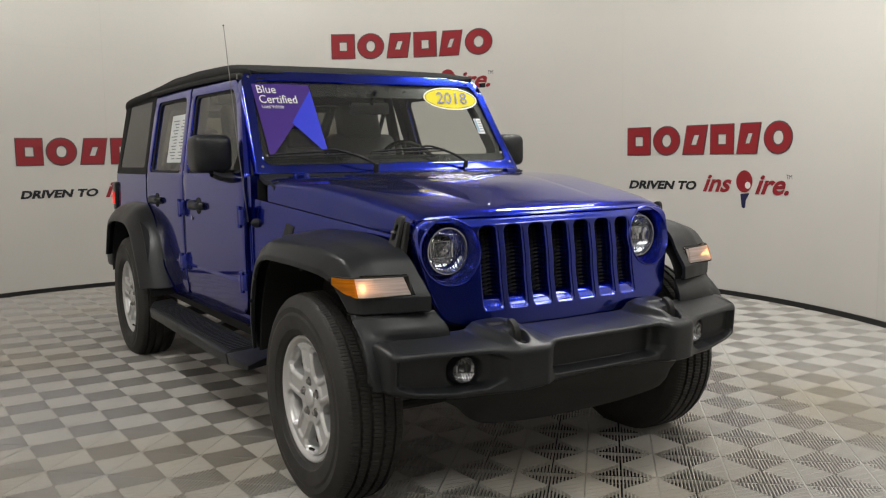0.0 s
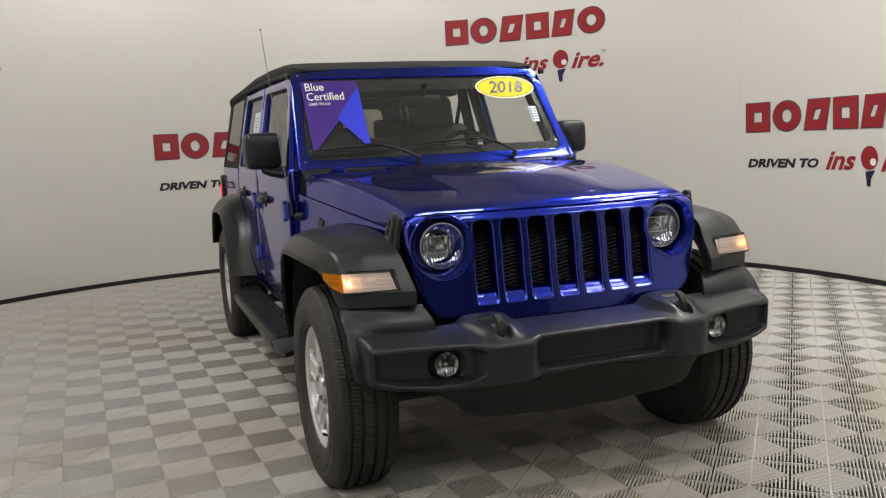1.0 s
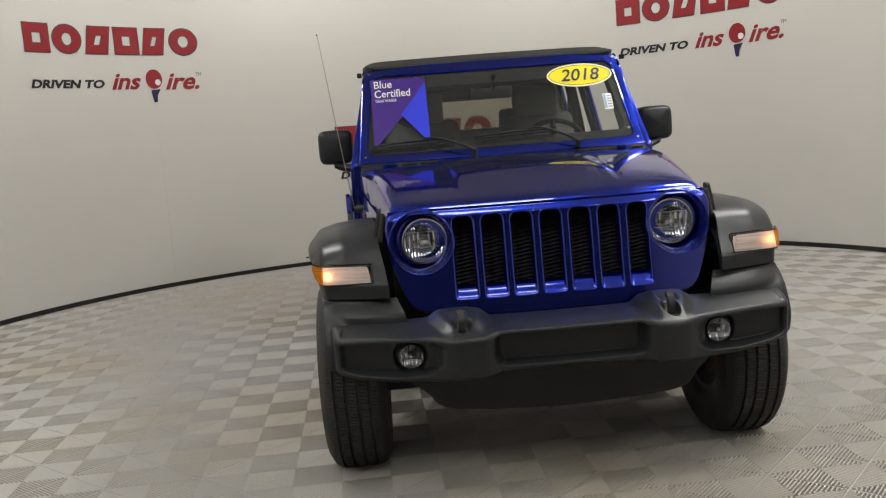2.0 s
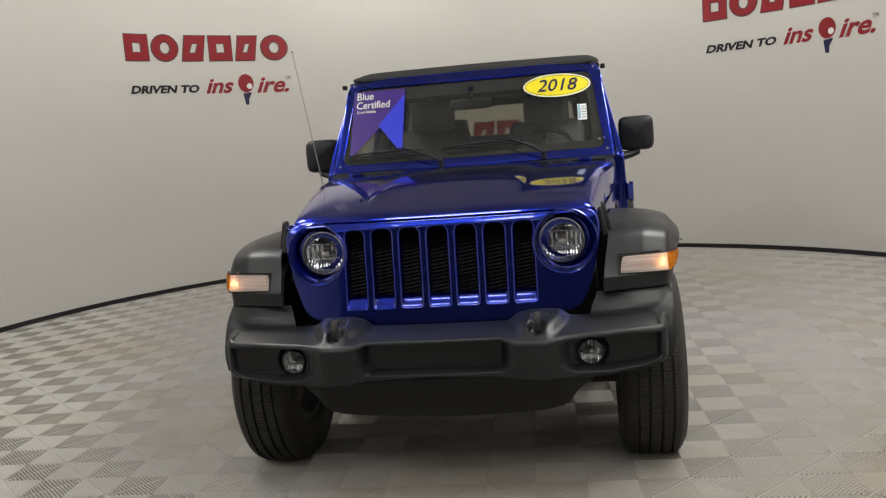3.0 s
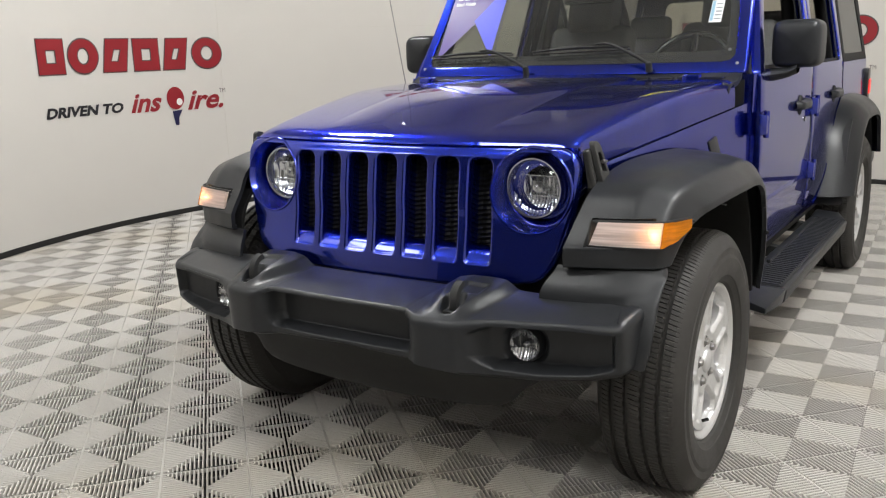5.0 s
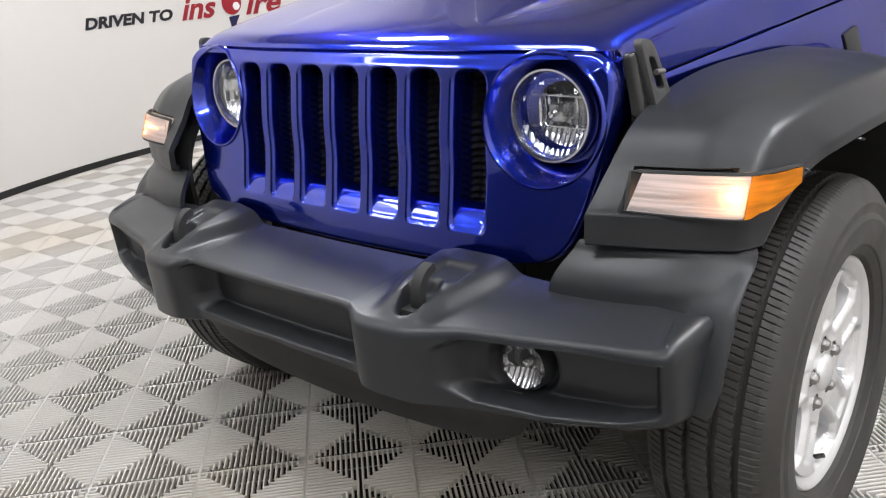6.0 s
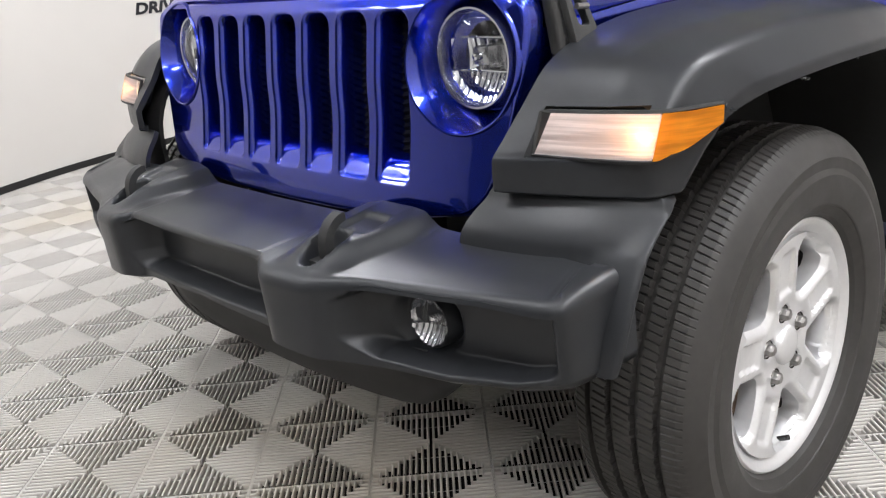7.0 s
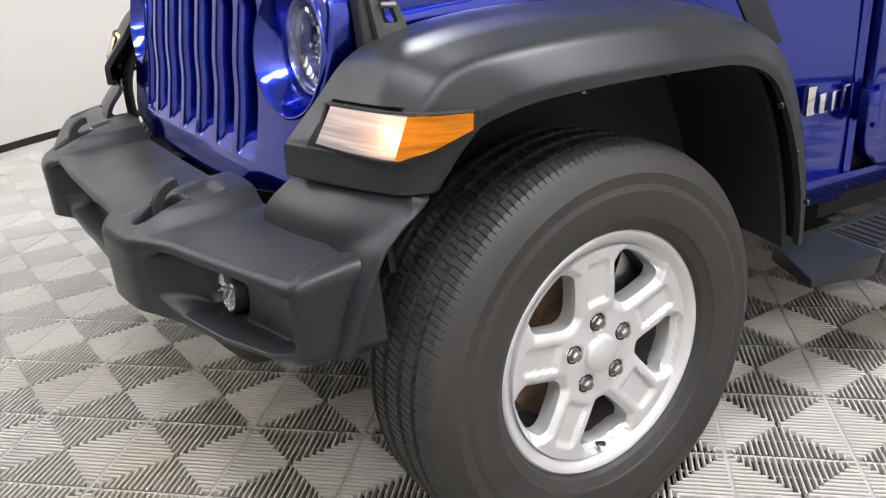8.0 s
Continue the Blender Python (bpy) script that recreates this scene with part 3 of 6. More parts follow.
# engine bay sides ------------------------------------------------------
for s in (-1, 1):
    rows = []
    for y in (-0.33, -0.2, 0.1, 0.4, 0.52, 0.62, 0.75, 0.904):
        w, zl = hood_edge(y)
        zb = float(np.interp(y, (-0.33, -0.2, 0.4, 0.52, 0.62), (0.90, 0.94, 0.92, 0.80, 0.47)))
        rows.append([(s * (w + 0.002), y, zl - 0.006), (s * (w + 0.006), y, lerp(zl, zb, 0.25)), (s * (w + 0.006), y, lerp(zl, zb, 0.5)), (s * (w + 0.002), y, lerp(zl, zb, 0.75)), (s * (w - 0.005), y, zb)])
    bm = skin(bmesh.new(), rows if s < 0 else [r[::-1] for r in rows], 2, 2, 0.02)
    fender = part("fender_panel", bm, PAINT, car, "blue front side panel")
    # vent behind the wheel arch
    bm = bmesh.new()
    for (ya, za), (yb, zb2) in (((0.50, 0.985), (0.565, 1.0)), ):
        lo = [(s * (hood_edge(y)[0] + o), y, z) for y, z, o in ((0.575, 0.868, 0.0), (0.648, 0.868, 0.0), (0.648, 0.868, 0.012), (0.575, 0.868, 0.012))]
        hi = [(s * (hood_edge(y)[0] + o), y, z) for y, z, o in ((ya, za, 0.0), (yb, zb2, 0.0), (yb, zb2, 0.011), (ya, za, 0.011))]
        hexa(bm, lo + hi, 0.003)
    part("vent", bm, PLASTIC, fender, "black vent insert")
    # badge: plain bright bars
    badge = thing("badge", "", "")
    badge.parent = car
    for y0, h in ((0.722, 0.066), (0.768, 0.046), (0.814, 0.046), (0.860, 0.056)):
        b0 = box(bmesh.new(), (min(s * 0.752, s * 0.764), y0, 0.70), (max(s * 0.752, s * 0.764), y0 + 0.032, 0.70 + h), 0.004)
        part("bar", b0, CHROME, badge, "bright metal bar")
    badge["label"] = "bright metal maker's badge as plain bars"

# inner bay, firewall and underside
bm = box(bmesh.new(), (-0.60, -0.20, 0.50), (0.60, 0.85, 0.98), 0.03)
part("engine_bay", bm, MATTE_BLACK, car, "dark inner engine bay")
bm = box(bmesh.new(), (-0.36, -0.33, 0.52), (0.36, -0.27, 1.02), 0.02)
part("radiator", bm, MATTE_BLACK, car, "dark radiator behind the grille")


# grille ----------------------------------------------------------------
def grille_y(x, z):
    lean = 0.02 * smoothstep(0.86, 1.05, z) + 0.012 * smoothstep(1.02, 1.05, z)
    low = -0.018 * (1 - smoothstep(0.70, 0.86, z)) - 0.012 * (1 - smoothstep(0.645, 0.755, z))
    return float(-0.415 + lean + low + 0.035 * (abs(x) / 0.6) ** 2.5)


HEAD = (0.484, 0.935)
outer = rounded([(-0.530, 0.690), (-0.36, 0.664), (-0.15, 0.656), (0.15, 0.656), (0.36, 0.664), (0.530, 0.690), (0.574, 0.80), (0.606, 0.93), (0.606, 1.044), (-0.606, 1.044), (-0.606, 0.93), (-0.574, 0.80)],
                [0.050, 0.10, 0.10, 0.10, 0.10, 0.050, 0.06, 0.06, 0.085, 0.085, 0.06, 0.06], 7)
slots = []
SLOT_X = [-0.327 + 0.109 * i for i in range(7)]
for x in SLOT_X:
    k = 1.0 if abs(x) < 0.3 else 0.95
    slots.append(rounded([(x - 0.038, 0.722), (x + 0.038, 0.722), (x + 0.038 * k, 1.018), (x - 0.038 * k, 1.018)], [0.008, 0.008, 0.025, 0.025], 4))
holes = slots + [circle(s * HEAD[0], HEAD[1], 0.1155, 44) for s in (-1, 1)]
# the outer slots give way to the lamp bowls
bm = bmesh.new()
fixed = []
for x, sl in zip(SLOT_X, slots):
    out = []
    for a, b in sl:
        for s in (-1, 1):
            d = math.hypot(a - s * HEAD[0], b - HEAD[1])
            if d < 0.1275:
                a = s * HEAD[0] + (a - s * HEAD[0]) * 0.1275 / d
        out.append((a, b))
    fixed.append(out)
extra = []
for out in fixed:      # more points on the long sides so that they can bow round the bowls
    full = []
    for p, q in zip(out, out[1:] + out[:1]):
        n = max(1, int(math.dist(p, q) / 0.02))
        for j in range(n):
            a, b = lerp(p[0], q[0], j / n), lerp(p[1], q[1], j / n)
            for s in (-1, 1):
                d = math.hypot(a - s * HEAD[0], b - HEAD[1])
                if d < 0.1275:
                    a = s * HEAD[0] + (a - s * HEAD[0]) * 0.1275 / d
            full.append((a, b))
    extra.append(full)
mouths = [[tuple(p) for p in offset_outline(e, 0.008)] for e in extra]
panel(bm, outer, mouths + holes[7:], lambda a, b: (a, grille_y(a, b), b), (0, 0.012, 0),
      cuts_a=np.arange(-0.6, 0.61, 0.05), cuts_b=np.arange(0.68, 1.05, 0.025))
grille = part("grille", bm, PAINT, car, "blue seven-slot grille panel", 50)
# rolled outer edge of the panel
dense = []
for p, q in zip(outer, outer[1:] + outer[:1]):
    k = max(1, int(math.dist(p, q) / 0.03))
    dense += [(lerp(p[0], q[0], j / k), lerp(p[1], q[1], j / k)) for j in range(k)]
loops = []
for d, back in ((-0.004, 0.0), (0.0, 0.0012), (0.0040, 0.0040), (0.0068, 0.0080), (0.0082, 0.013), (0.0082, 0.040)):
    o = offset_outline(dense, d)
    loops.append([(a, grille_y(p[0], p[1]) + back, b) for (a, b), p in zip(o, dense)])
part("rolled_edge", loft(bmesh.new(), loops), PAINT, grille, "", 60)
for x, mouth in zip(SLOT_X, mouths):
    # funnel of the slot: rounded brim, slanting sides, sloped foot
    loops = []
    for inset, back, rise in ((0.0, 0.0, 0.0), (0.003, 0.0008, 0.0), (0.0058, 0.003, 0.0), (0.008, 0.0065, 0.0), (0.0096, 0.0115, 0.007), (0.0108, 0.018, 0.0175), (0.0118, 0.027, 0.0275), (0.0126, 0.040, 0.0335), (0.0134, 0.060, 0.036)):
        o = offset_outline(mouth, -inset)
        loop = []
        for (a, b), p in zip(o, mouth):
            low = float(1 - smoothstep(0.722, 0.745, p[1]))
            loop.append((a, grille_y(p[0], p[1]) + back, b + rise * low))
        loops.append(loop)
    part("slot", loft(bmesh.new(), loops), PAINT, grille, "", 45)
    # black mesh insert, ridge over ridge
    bm = bmesh.new()
    n, prev = 44, None
    for i in range(n + 1):
        z = 0.715 + 0.31 * i / n
        y = grille_y(x, z) + 0.050 + (0.006 if i % 2 else 0.0)
        cur = [bm.verts.new((x + 0.037 * f, y + 0.006 * (j % 2), z + 0.006 * f)) for j, f in enumerate((-1, -0.5, 0, 0.5, 1))]
        if prev:
            for j in range(4):
                bm.faces.new((prev[j], prev[j + 1], cur[j + 1], cur[j]))
        prev = cur
    part("mesh_insert", bm, MESH_BLACK, grille, "black mesh insert", 20)


# round headlights -------------------------------------------------------
def headlight(s):
    hx, hz = s * HEAD[0], HEAD[1]
    y0 = grille_y(hx, hz)
    ob = thing("headlight", "", "")
    ob["label"] = "round headlight with clear faceted lens"
    ob.parent = car
    # bowl of body colour round the lamp
    bm = spin(bmesh.new(), [(-0.004, 0.1235), (0.0015, 0.1222), (0.0038, 0.1195), (0.0030, 0.1165), (-0.004, 0.1130), (-0.020, 0.1060), (-0.045, 0.0975), (-0.074, 0.0910), (-0.078, 0.06)], (0, -1, 0), 48, (hx, y0, hz))
    for v in bm.verts:
        v.co.y += (grille_y(v.co.x, v.co.z) - y0) * (1 - float(smoothstep(0.0, 0.07, v.co.y - y0)))
    part("bowl", bm, PAINT, ob, "blue lamp bowl")
    lx, ly = hx - s * 0.014, y0 + 0.060
    bm = spin(bmesh.new(), [(-0.01, 0.0965), (0.010, 0.0955), (0.0155, 0.0925), (0.0150, 0.0885), (0.006, 0.0850), (-0.01, 0.0845)], (0, -1, 0), 56, (lx, ly, hz))
    part("bezel", bm, FOG_BOWL, ob, "bright lamp ring")
    bm = spin(bmesh.new(), [(0.032, 0.0001), (0.031, 0.03), (0.026, 0.06), (0.017, 0.078), (0.006, 0.0905)], (0, -1, 0), 48, (lx, ly, hz))
    lens = part("lens", bm, LENS, ob, "clear domed lens")
    lens.visible_shadow = False
    # fluted reflector: upright convex strips, offset from zone to zone
    bm = bmesh.new()
    n = 72
    vs = {}
    for i in range(n + 1):
        for j in range(n + 1):
            x, z = 0.09 * (2 * i / n - 1), 0.09 * (2 * j / n - 1)
            r = math.hypot(x, z)
            if r < 0.0925:
                zone = 0 if z > 0.034 else (1 if z > -0.026 else 2)
                w = (0.030, 0.018, 0.0115)[zone]
                ph = ((x + 0.4 + 0.006 * zone) % w) / w
                y = 0.058 - 0.046 * (r / 0.09) ** 2 - (0.0042, 0.0034, 0.0030)[zone] * math.sin(math.pi * ph) - (0.0, 0.004, 0.008)[zone]
                vs[i, j] = bm.verts.new((lx + x, ly + y, hz + z))
    for i in range(n):
        for j in range(n):
            q = [vs.get(k) for k in ((i, j), (i + 1, j), (i + 1, j + 1), (i, j + 1))]
            if all(q):
                bm.faces.new(q)
    part("reflector", bm, REFLECTOR, ob, "fluted bright reflector", 26)
    for dz, w in ((0.035, 0.078), (-0.027, 0.080)):
        bm = box(bmesh.new(), (lx - w, ly + 0.016, hz + dz - 0.0015), (lx + w, ly + 0.050, hz + dz + 0.0015), 0.0006)
        part("reflector_step", bm, REFLECTOR, ob, "level step of the reflector")
    bm = box(bmesh.new(), (lx - 0.019, ly + 0.008, hz - 0.016), (lx + 0.019, ly + 0.055, hz + 0.020), 0.005)
    part("bulb_shield", bm, FOG_BOWL, ob, "grey bulb box")
    bm = spin(bmesh.new(), [(0.012, 0.0001), (0.011, 0.006), (-0.01, 0.0075)], (0, -1, 0), 16, (lx, ly + 0.004, hz + 0.002))
    part("bulb", bm, CHROME, ob, "bulb tip")
    about = Matrix.Translation((lx, ly, hz))
    for o in ob.children:
        if not o.name.startswith("bowl"):
            o.data.transform(about @ Matrix.Diagonal((0.925, 1, 0.925, 1)) @ about.inverted())


for s in (-1, 1):
    headlight(s)


# hood latches -----------------------------------------------------------
for s in (-1, 1):
    latch = thing("hood_latch", "", "")
    latch["label"] = "black rubber hood latch"
    latch.parent = car
    pts = [(0.625, -0.325, 0.935), (0.650, -0.318, 0.935), (0.650, -0.262, 0.935), (0.628, -0.262, 0.935),
           (0.606, -0.325, 1.045), (0.628, -0.318, 1.05), (0.630, -0.275, 1.05), (0.608, -0.275, 1.045)]
    part("strap", hexa(bmesh.new(), flip(pts, s), 0.010, 3), GLOSS_BLACK, latch, "black rubber strap")
    edge = rounded([(-0.298, 0.952), (-0.232, 0.948), (-0.268, 1.064), (-0.310, 1.070)], [0.006, 0.006, 0.018, 0.018], 4)
    eye = rounded([(-0.284, 0.982), (-0.256, 0.980), (-0.274, 1.036), (-0.294, 1.038)], 0.008, 3)
    bm = panel(bmesh.new(), edge, [eye], lambda a, b: (s * (0.663 - 0.22 * (b - 0.95)), a, b), (-s * 0.016, 0, 0))
    es = [e for e in bm.edges if len(e.link_faces) == 2 and e.calc_face_angle(0) > 1.0]
    bmesh.ops.bevel(bm, geom=es, offset=0.0025, segments=2, profile=0.6, affect="EDGES")
    part("catch_plate", bm, LATCH, latch, "dark grey catch with an open eye")
    part("catch_pin", tube(bmesh.new(), flip([(0.655, -0.290, 1.012), (0.655, -0.262, 1.010)], s), 0.005, 8), STEEL, latch, "bright catch pin")
    bm = hexa(bmesh.new(), flip([(0.62, -0.315, 0.925), (0.66, -0.30, 0.925), (0.665, -0.225, 0.925), (0.63, -0.225, 0.925),
                                 (0.62, -0.315, 0.95), (0.658, -0.30, 0.95), (0.66, -0.225, 0.95), (0.63, -0.225, 0.95)], s), 0.006)
    part("base", bm, PLASTIC, latch)


# front wheel flares -----------------------------------------------------
LENS_PLAN = ((0.677, 0.72, 0.77, 0.82, 0.850, 0.864, 0.880, 0.897), (-0.430, -0.424, -0.415, -0.403, -0.392, -0.380, -0.340, -0.281))


def lens_y(x, z):
    """The signal lamp's outer face: how far forward it stands."""
    lean = float(np.interp(x, (0.677, 0.864, 0.897), (0.40, 0.42, 0.05)))
    return float(np.interp(x, *LENS_PLAN)) + (z - 0.809) * lean


def front_flare(s):
    # each station: root, two points of the top, crease, lower edge, lip
    st = [
        [(0.619, -0.440, 0.745), (0.70, -0.417, 0.745), (0.77, -0.393, 0.745), (0.832, -0.362, 0.745), (0.858, -0.330, 0.747), (0.856, -0.318, 0.75)],
        [(0.618, -0.462, 0.750), (0.70, -0.438, 0.750), (0.78, -0.410, 0.750), (0.848, -0.380, 0.750), (0.868, -0.337, 0.752), (0.866, -0.324, 0.754)],
        [(0.617, -0.464, 0.760), (0.70, -0.440, 0.760), (0.78, -0.412, 0.760), (0.850, -0.381, 0.760), (0.871, -0.332, 0.762), (0.869, -0.319, 0.764)],
        [(0.617, -0.464, 0.796), (0.70, -0.440, 0.796), (0.78, -0.412, 0.796), (0.852, -0.381, 0.797), (0.881, -0.311, 0.798), (0.879, -0.298, 0.799)],
        [(0.618, -0.458, 0.808), (0.70, -0.436, 0.808), (0.78, -0.409, 0.809), (0.853, -0.379, 0.810), (0.885, -0.304, 0.811), (0.883, -0.291, 0.811)],
        [(0.621, -0.444, 0.824), (0.70, -0.428, 0.824), (0.78, -0.404, 0.825), (0.855, -0.373, 0.826), (0.890, -0.295, 0.827), (0.888, -0.281, 0.825)],
        [(0.628, -0.405, 0.868), (0.70, -0.396, 0.869), (0.78, -0.383, 0.871), (0.861, -0.350, 0.874), (0.897, -0.278, 0.860), (0.897, -0.262, 0.848)],
        [(0.643, -0.345, 0.936), (0.71, -0.339, 0.938), (0.78, -0.327, 0.938), (0.866, -0.291, 0.927), (0.906, -0.222, 0.884), (0.908, -0.208, 0.866)],
        [(0.650, -0.240, 0.974), (0.72, -0.235, 0.974), (0.80, -0.224, 0.969), (0.879, -0.196, 0.949), (0.922, -0.160, 0.896), (0.923, -0.152, 0.878)],
        [(0.656, -0.080, 0.993), (0.74, -0.076, 0.990), (0.82, -0.068, 0.981), (0.893, -0.055, 0.961), (0.938, -0.035, 0.906), (0.939, -0.032, 0.888)],
        [(0.675, 0.120, 0.995), (0.755, 0.120, 0.991), (0.83, 0.120, 0.982), (0.902, 0.120, 0.964), (0.947, 0.115, 0.909), (0.948, 0.114, 0.891)],
        [(0.692, 0.285, 0.986), (0.768, 0.284, 0.981), (0.838, 0.281, 0.973), (0.906, 0.274, 0.955), (0.947, 0.255, 0.903), (0.948, 0.250, 0.886)],
        [(0.706, 0.405, 0.945), (0.778, 0.402, 0.941), (0.843, 0.396, 0.932), (0.907, 0.384, 0.915), (0.944, 0.352, 0.868), (0.945, 0.342, 0.853)],
        [(0.716, 0.478, 0.865), (0.785, 0.475, 0.862), (0.848, 0.468, 0.855), (0.905, 0.456, 0.842), (0.939, 0.414, 0.802), (0.940, 0.400, 0.789)],
        [(0.724, 0.528, 0.755), (0.788, 0.525, 0.752), (0.848, 0.518, 0.747), (0.902, 0.507, 0.740), (0.933, 0.464, 0.713), (0.934, 0.449, 0.705)],
        [(0.732, 0.577, 0.620), (0.788, 0.573, 0.620), (0.844, 0.566, 0.618), (0.894, 0.553, 0.614), (0.921, 0.514, 0.599), (0.922, 0.499, 0.595)],
        [(0.738, 0.612, 0.475), (0.784, 0.608, 0.475), (0.834, 0.600, 0.475), (0.879, 0.587, 0.475), (0.903, 0.551, 0.475), (0.904, 0.536, 0.475)],
    ]
    rows = []
    for row in st:
        p = [np.array(q) for q in row]
        k = p[3]
        a, b = k + (p[2] - k) * min(0.4, 0.016 / np.linalg.norm(p[2] - k)), k + (p[4] - k) * min(0.4, 0.016 / np.linalg.norm(p[4] - k))
        out = [lerp(p[0], p[1], t) for t in (0, 0.2, 0.4, 0.6, 0.8)] + [lerp(p[1], p[2], t) for t in (0, 0.2, 0.4, 0.6, 0.8)] + [lerp(p[2], a, t) for t in (0, 0.2, 0.4, 0.6, 0.8)]
        out += [a * (1 - t) ** 2 + k * 2 * t * (1 - t) + b * t * t for t in (0, 0.2, 0.4, 0.6, 0.8, 1)]
        c = lerp(p[4], b, 0.08)
        out += [lerp(b, c, t) for t in (0.2, 0.4, 0.6, 0.8, 1.0)]
        d = lerp(p[4], p[5], 0.35)
        out += [c * (1 - t) ** 2 + p[4] * 2 * t * (1 - t) + d * t * t for t in (0.35, 0.7, 1)] + [p[5]]
        rows.append(out)
    P = smooth_rows(np.array(rows), 9)
    for q in P.reshape(-1, 3):      # seat of the signal lamp
        x, y, z = q
        if y < -0.27 and 0.672 < x and 0.8065 < z < 0.8725:
            q[1] = max(y, lens_y(x, z) + (0.026 if x < 0.86 else 0.014))
        q[0] = max(q[0], 0.617)
    P = flip(P, s)
    if s < 0:
        P = P[:, ::-1]
    bm = skin(bmesh.new(), P, 1, 1, -0.014)
    flare = part("wheel_flare", bm, PLASTIC, car, "broad black plastic wheel flare", 32)
    # signal lamp let into the flare's front
    lamp = thing("signal_lamp", "", "")
    lamp["label"] = "lit turn signal with clear and amber lens"
    lamp.parent = car

    def lens_grid(x0, x1, low, top, out, n=12):
        """Points from the lower to the upper edge; low and top: heights along x."""
        g = []
        for i in range(7):
            row = []
            for j in range(n + 1):
                x = lerp(x0, x1, j / n)
                z = lerp(float(np.interp(x, *low)), float(np.interp(x, *top)), i / 6)
                lean = 0.016 * i / 6 * (1 - j / n) if x0 < 0.70 else 0.0
                row.append((x + lean + (out if x > 0.87 else 0.0), lens_y(x, z) - out, z))
            g.append(row)
        P = flip(g, s)
        return P if s > 0 else P[:, ::-1]

    low = ((0.677, 0.862, 0.880, 0.898), (0.8095, 0.8075, 0.822, 0.848))
    top = ((0.677, 0.862, 0.898), (0.868, 0.870, 0.871))
    part("clear_lens", skin(bmesh.new(), lens_grid(0.678, 0.8545, low, top, 0.002), 1, 1, 0.0025), CLEAR_LIT, lamp, "clear streaked lens")
    part("amber_lens", skin(bmesh.new(), lens_grid(0.8565, 0.897, low, top, 0.005), 1, 1, 0.0025), AMBER, lamp, "amber lens")
    part("lamp_bowl", skin(bmesh.new(), lens_grid(0.676, 0.8555, low, top, -0.022), 1, 1, 0.002), LAMP_BOWL, lamp, "pale inner reflector")
    part("divider", skin(bmesh.new(), flip([[(0.8553, lens_y(0.8553, z) + d, z) for d in (0.022, 0.0, -0.003)] for z in (0.808, 0.83, 0.85, 0.869)], s), 1, 1, 0.002), LAMP_BOWL, lamp)
    for x, z, r, deep in ((0.834, 0.836, 0.0065, 0.011), (0.878, 0.845, 0.0050, 0.008)):
        bm = bmesh.new()
        bmesh.ops.create_uvsphere(bm, u_segments=12, v_segments=8, radius=r, matrix=Matrix.Translation((s * (x - (0.008 if x > 0.86 else 0.0)), lens_y(x, z) + deep, z)))
        part("bulb", bm, BULB, lamp, "bright bulb")
    edge = [(x, float(np.interp(x, *low)) - 0.0015) for x in np.linspace(0.673, 0.899, 16)] + [(x, float(np.interp(x, *top)) + 0.0015) for x in np.linspace(0.899, 0.673, 16)]
    rim = flip([(x, lens_y(x, z) - 0.001, z) for x, z in edge + edge[:1]], s)
    part("surround", tube(bmesh.new(), rim, 0.0042, 6, cap=False), MATTE_BLACK, lamp, "black lamp surround")
    # filler between flare and bumper: a rounded shelf that turns down behind the bumper's end
    prof = ((0.748, 0.056, 0.012), (0.741, 0.050, 0.006), (0.734, 0.046, 0.003), (0.724, 0.036, 0.0), (0.710, 0.022, 0.0), (0.696, 0.011, 0.0), (0.682, 0.004, 0.0), (0.664, 0.0, 0.0), (0.60, -0.002, 0.0), (0.55, -0.001, 0.004), (0.51, 0.004, 0.014))
    plan = [(0.560, -0.492), (0.60, -0.490), (0.66, -0.482), (0.72, -0.470), (0.77, -0.456), (0.81, -0.440), (0.838, -0.424), (0.855, -0.404), (0.864, -0.384), (0.868, -0.366), (0.868, -0.345)]
    rows = []
    for z, back, side in prof:
        end = float(np.interp(z, (0.475, 0.572, 0.621, 0.676, 0.711, 0.744), (-0.485, -0.473, -0.453, -0.422, -0.384, -0.336)))
        row = []
        for i, (x, y) in enumerate(plan):
            f = float(smoothstep(5.5, 9.0, i))
            row.append((x + (0.030 * back / 0.056 if i == 0 else 0.0) - side * f, min(y + back * (1 - 0.8 * f), end + 0.004 * (i - 10)), z))
        rows.append(row)
    P = flip(rows, s)
    if s < 0:
        P = P[:, ::-1]
    part("flare_extension", skin(bmesh.new(), P, 2, 4, 0.012), PLASTIC, car, "black plastic filler under the flare")
    # dark wheel-arch liner
    rows = []
    for y, z in ((-0.40, 0.62), (-0.40, 0.76), (-0.33, 0.87), (-0.15, 0.93), (0.15, 0.94), (0.38, 0.88), (0.50, 0.70), (0.56, 0.48)):
        out = 0.80 if y < -0.35 else 0.88
        inn = 0.635 if y < -0.1 else 0.50
        rows.append([(s * inn, y, z), (s * 0.70, y, z), (s * out, y * 0.95, z - 0.01)])
    if s > 0:
        rows = [r[::-1] for r in rows]
    part("arch_liner", skin(bmesh.new(), rows, 4, 2, 0.012), MATTE_BLACK, car, "dark wheel arch liner")
    # push pins along the lip
    for y, z in ((-0.10, 0.886), (0.08, 0.893), (0.25, 0.890), (0.385, 0.80), (0.448, 0.70), (0.50, 0.59)):
        bm = spin(bmesh.new(), [(0, 0.0075), (0.003, 0.006), (0.004, 0.0001)], (0, 0, -1) if z > 0.86 else (0, -1, 0), 10, (s * 0.936, y, z - 0.004))
        part("pin", bm, GLOSS_BLACK, flare)


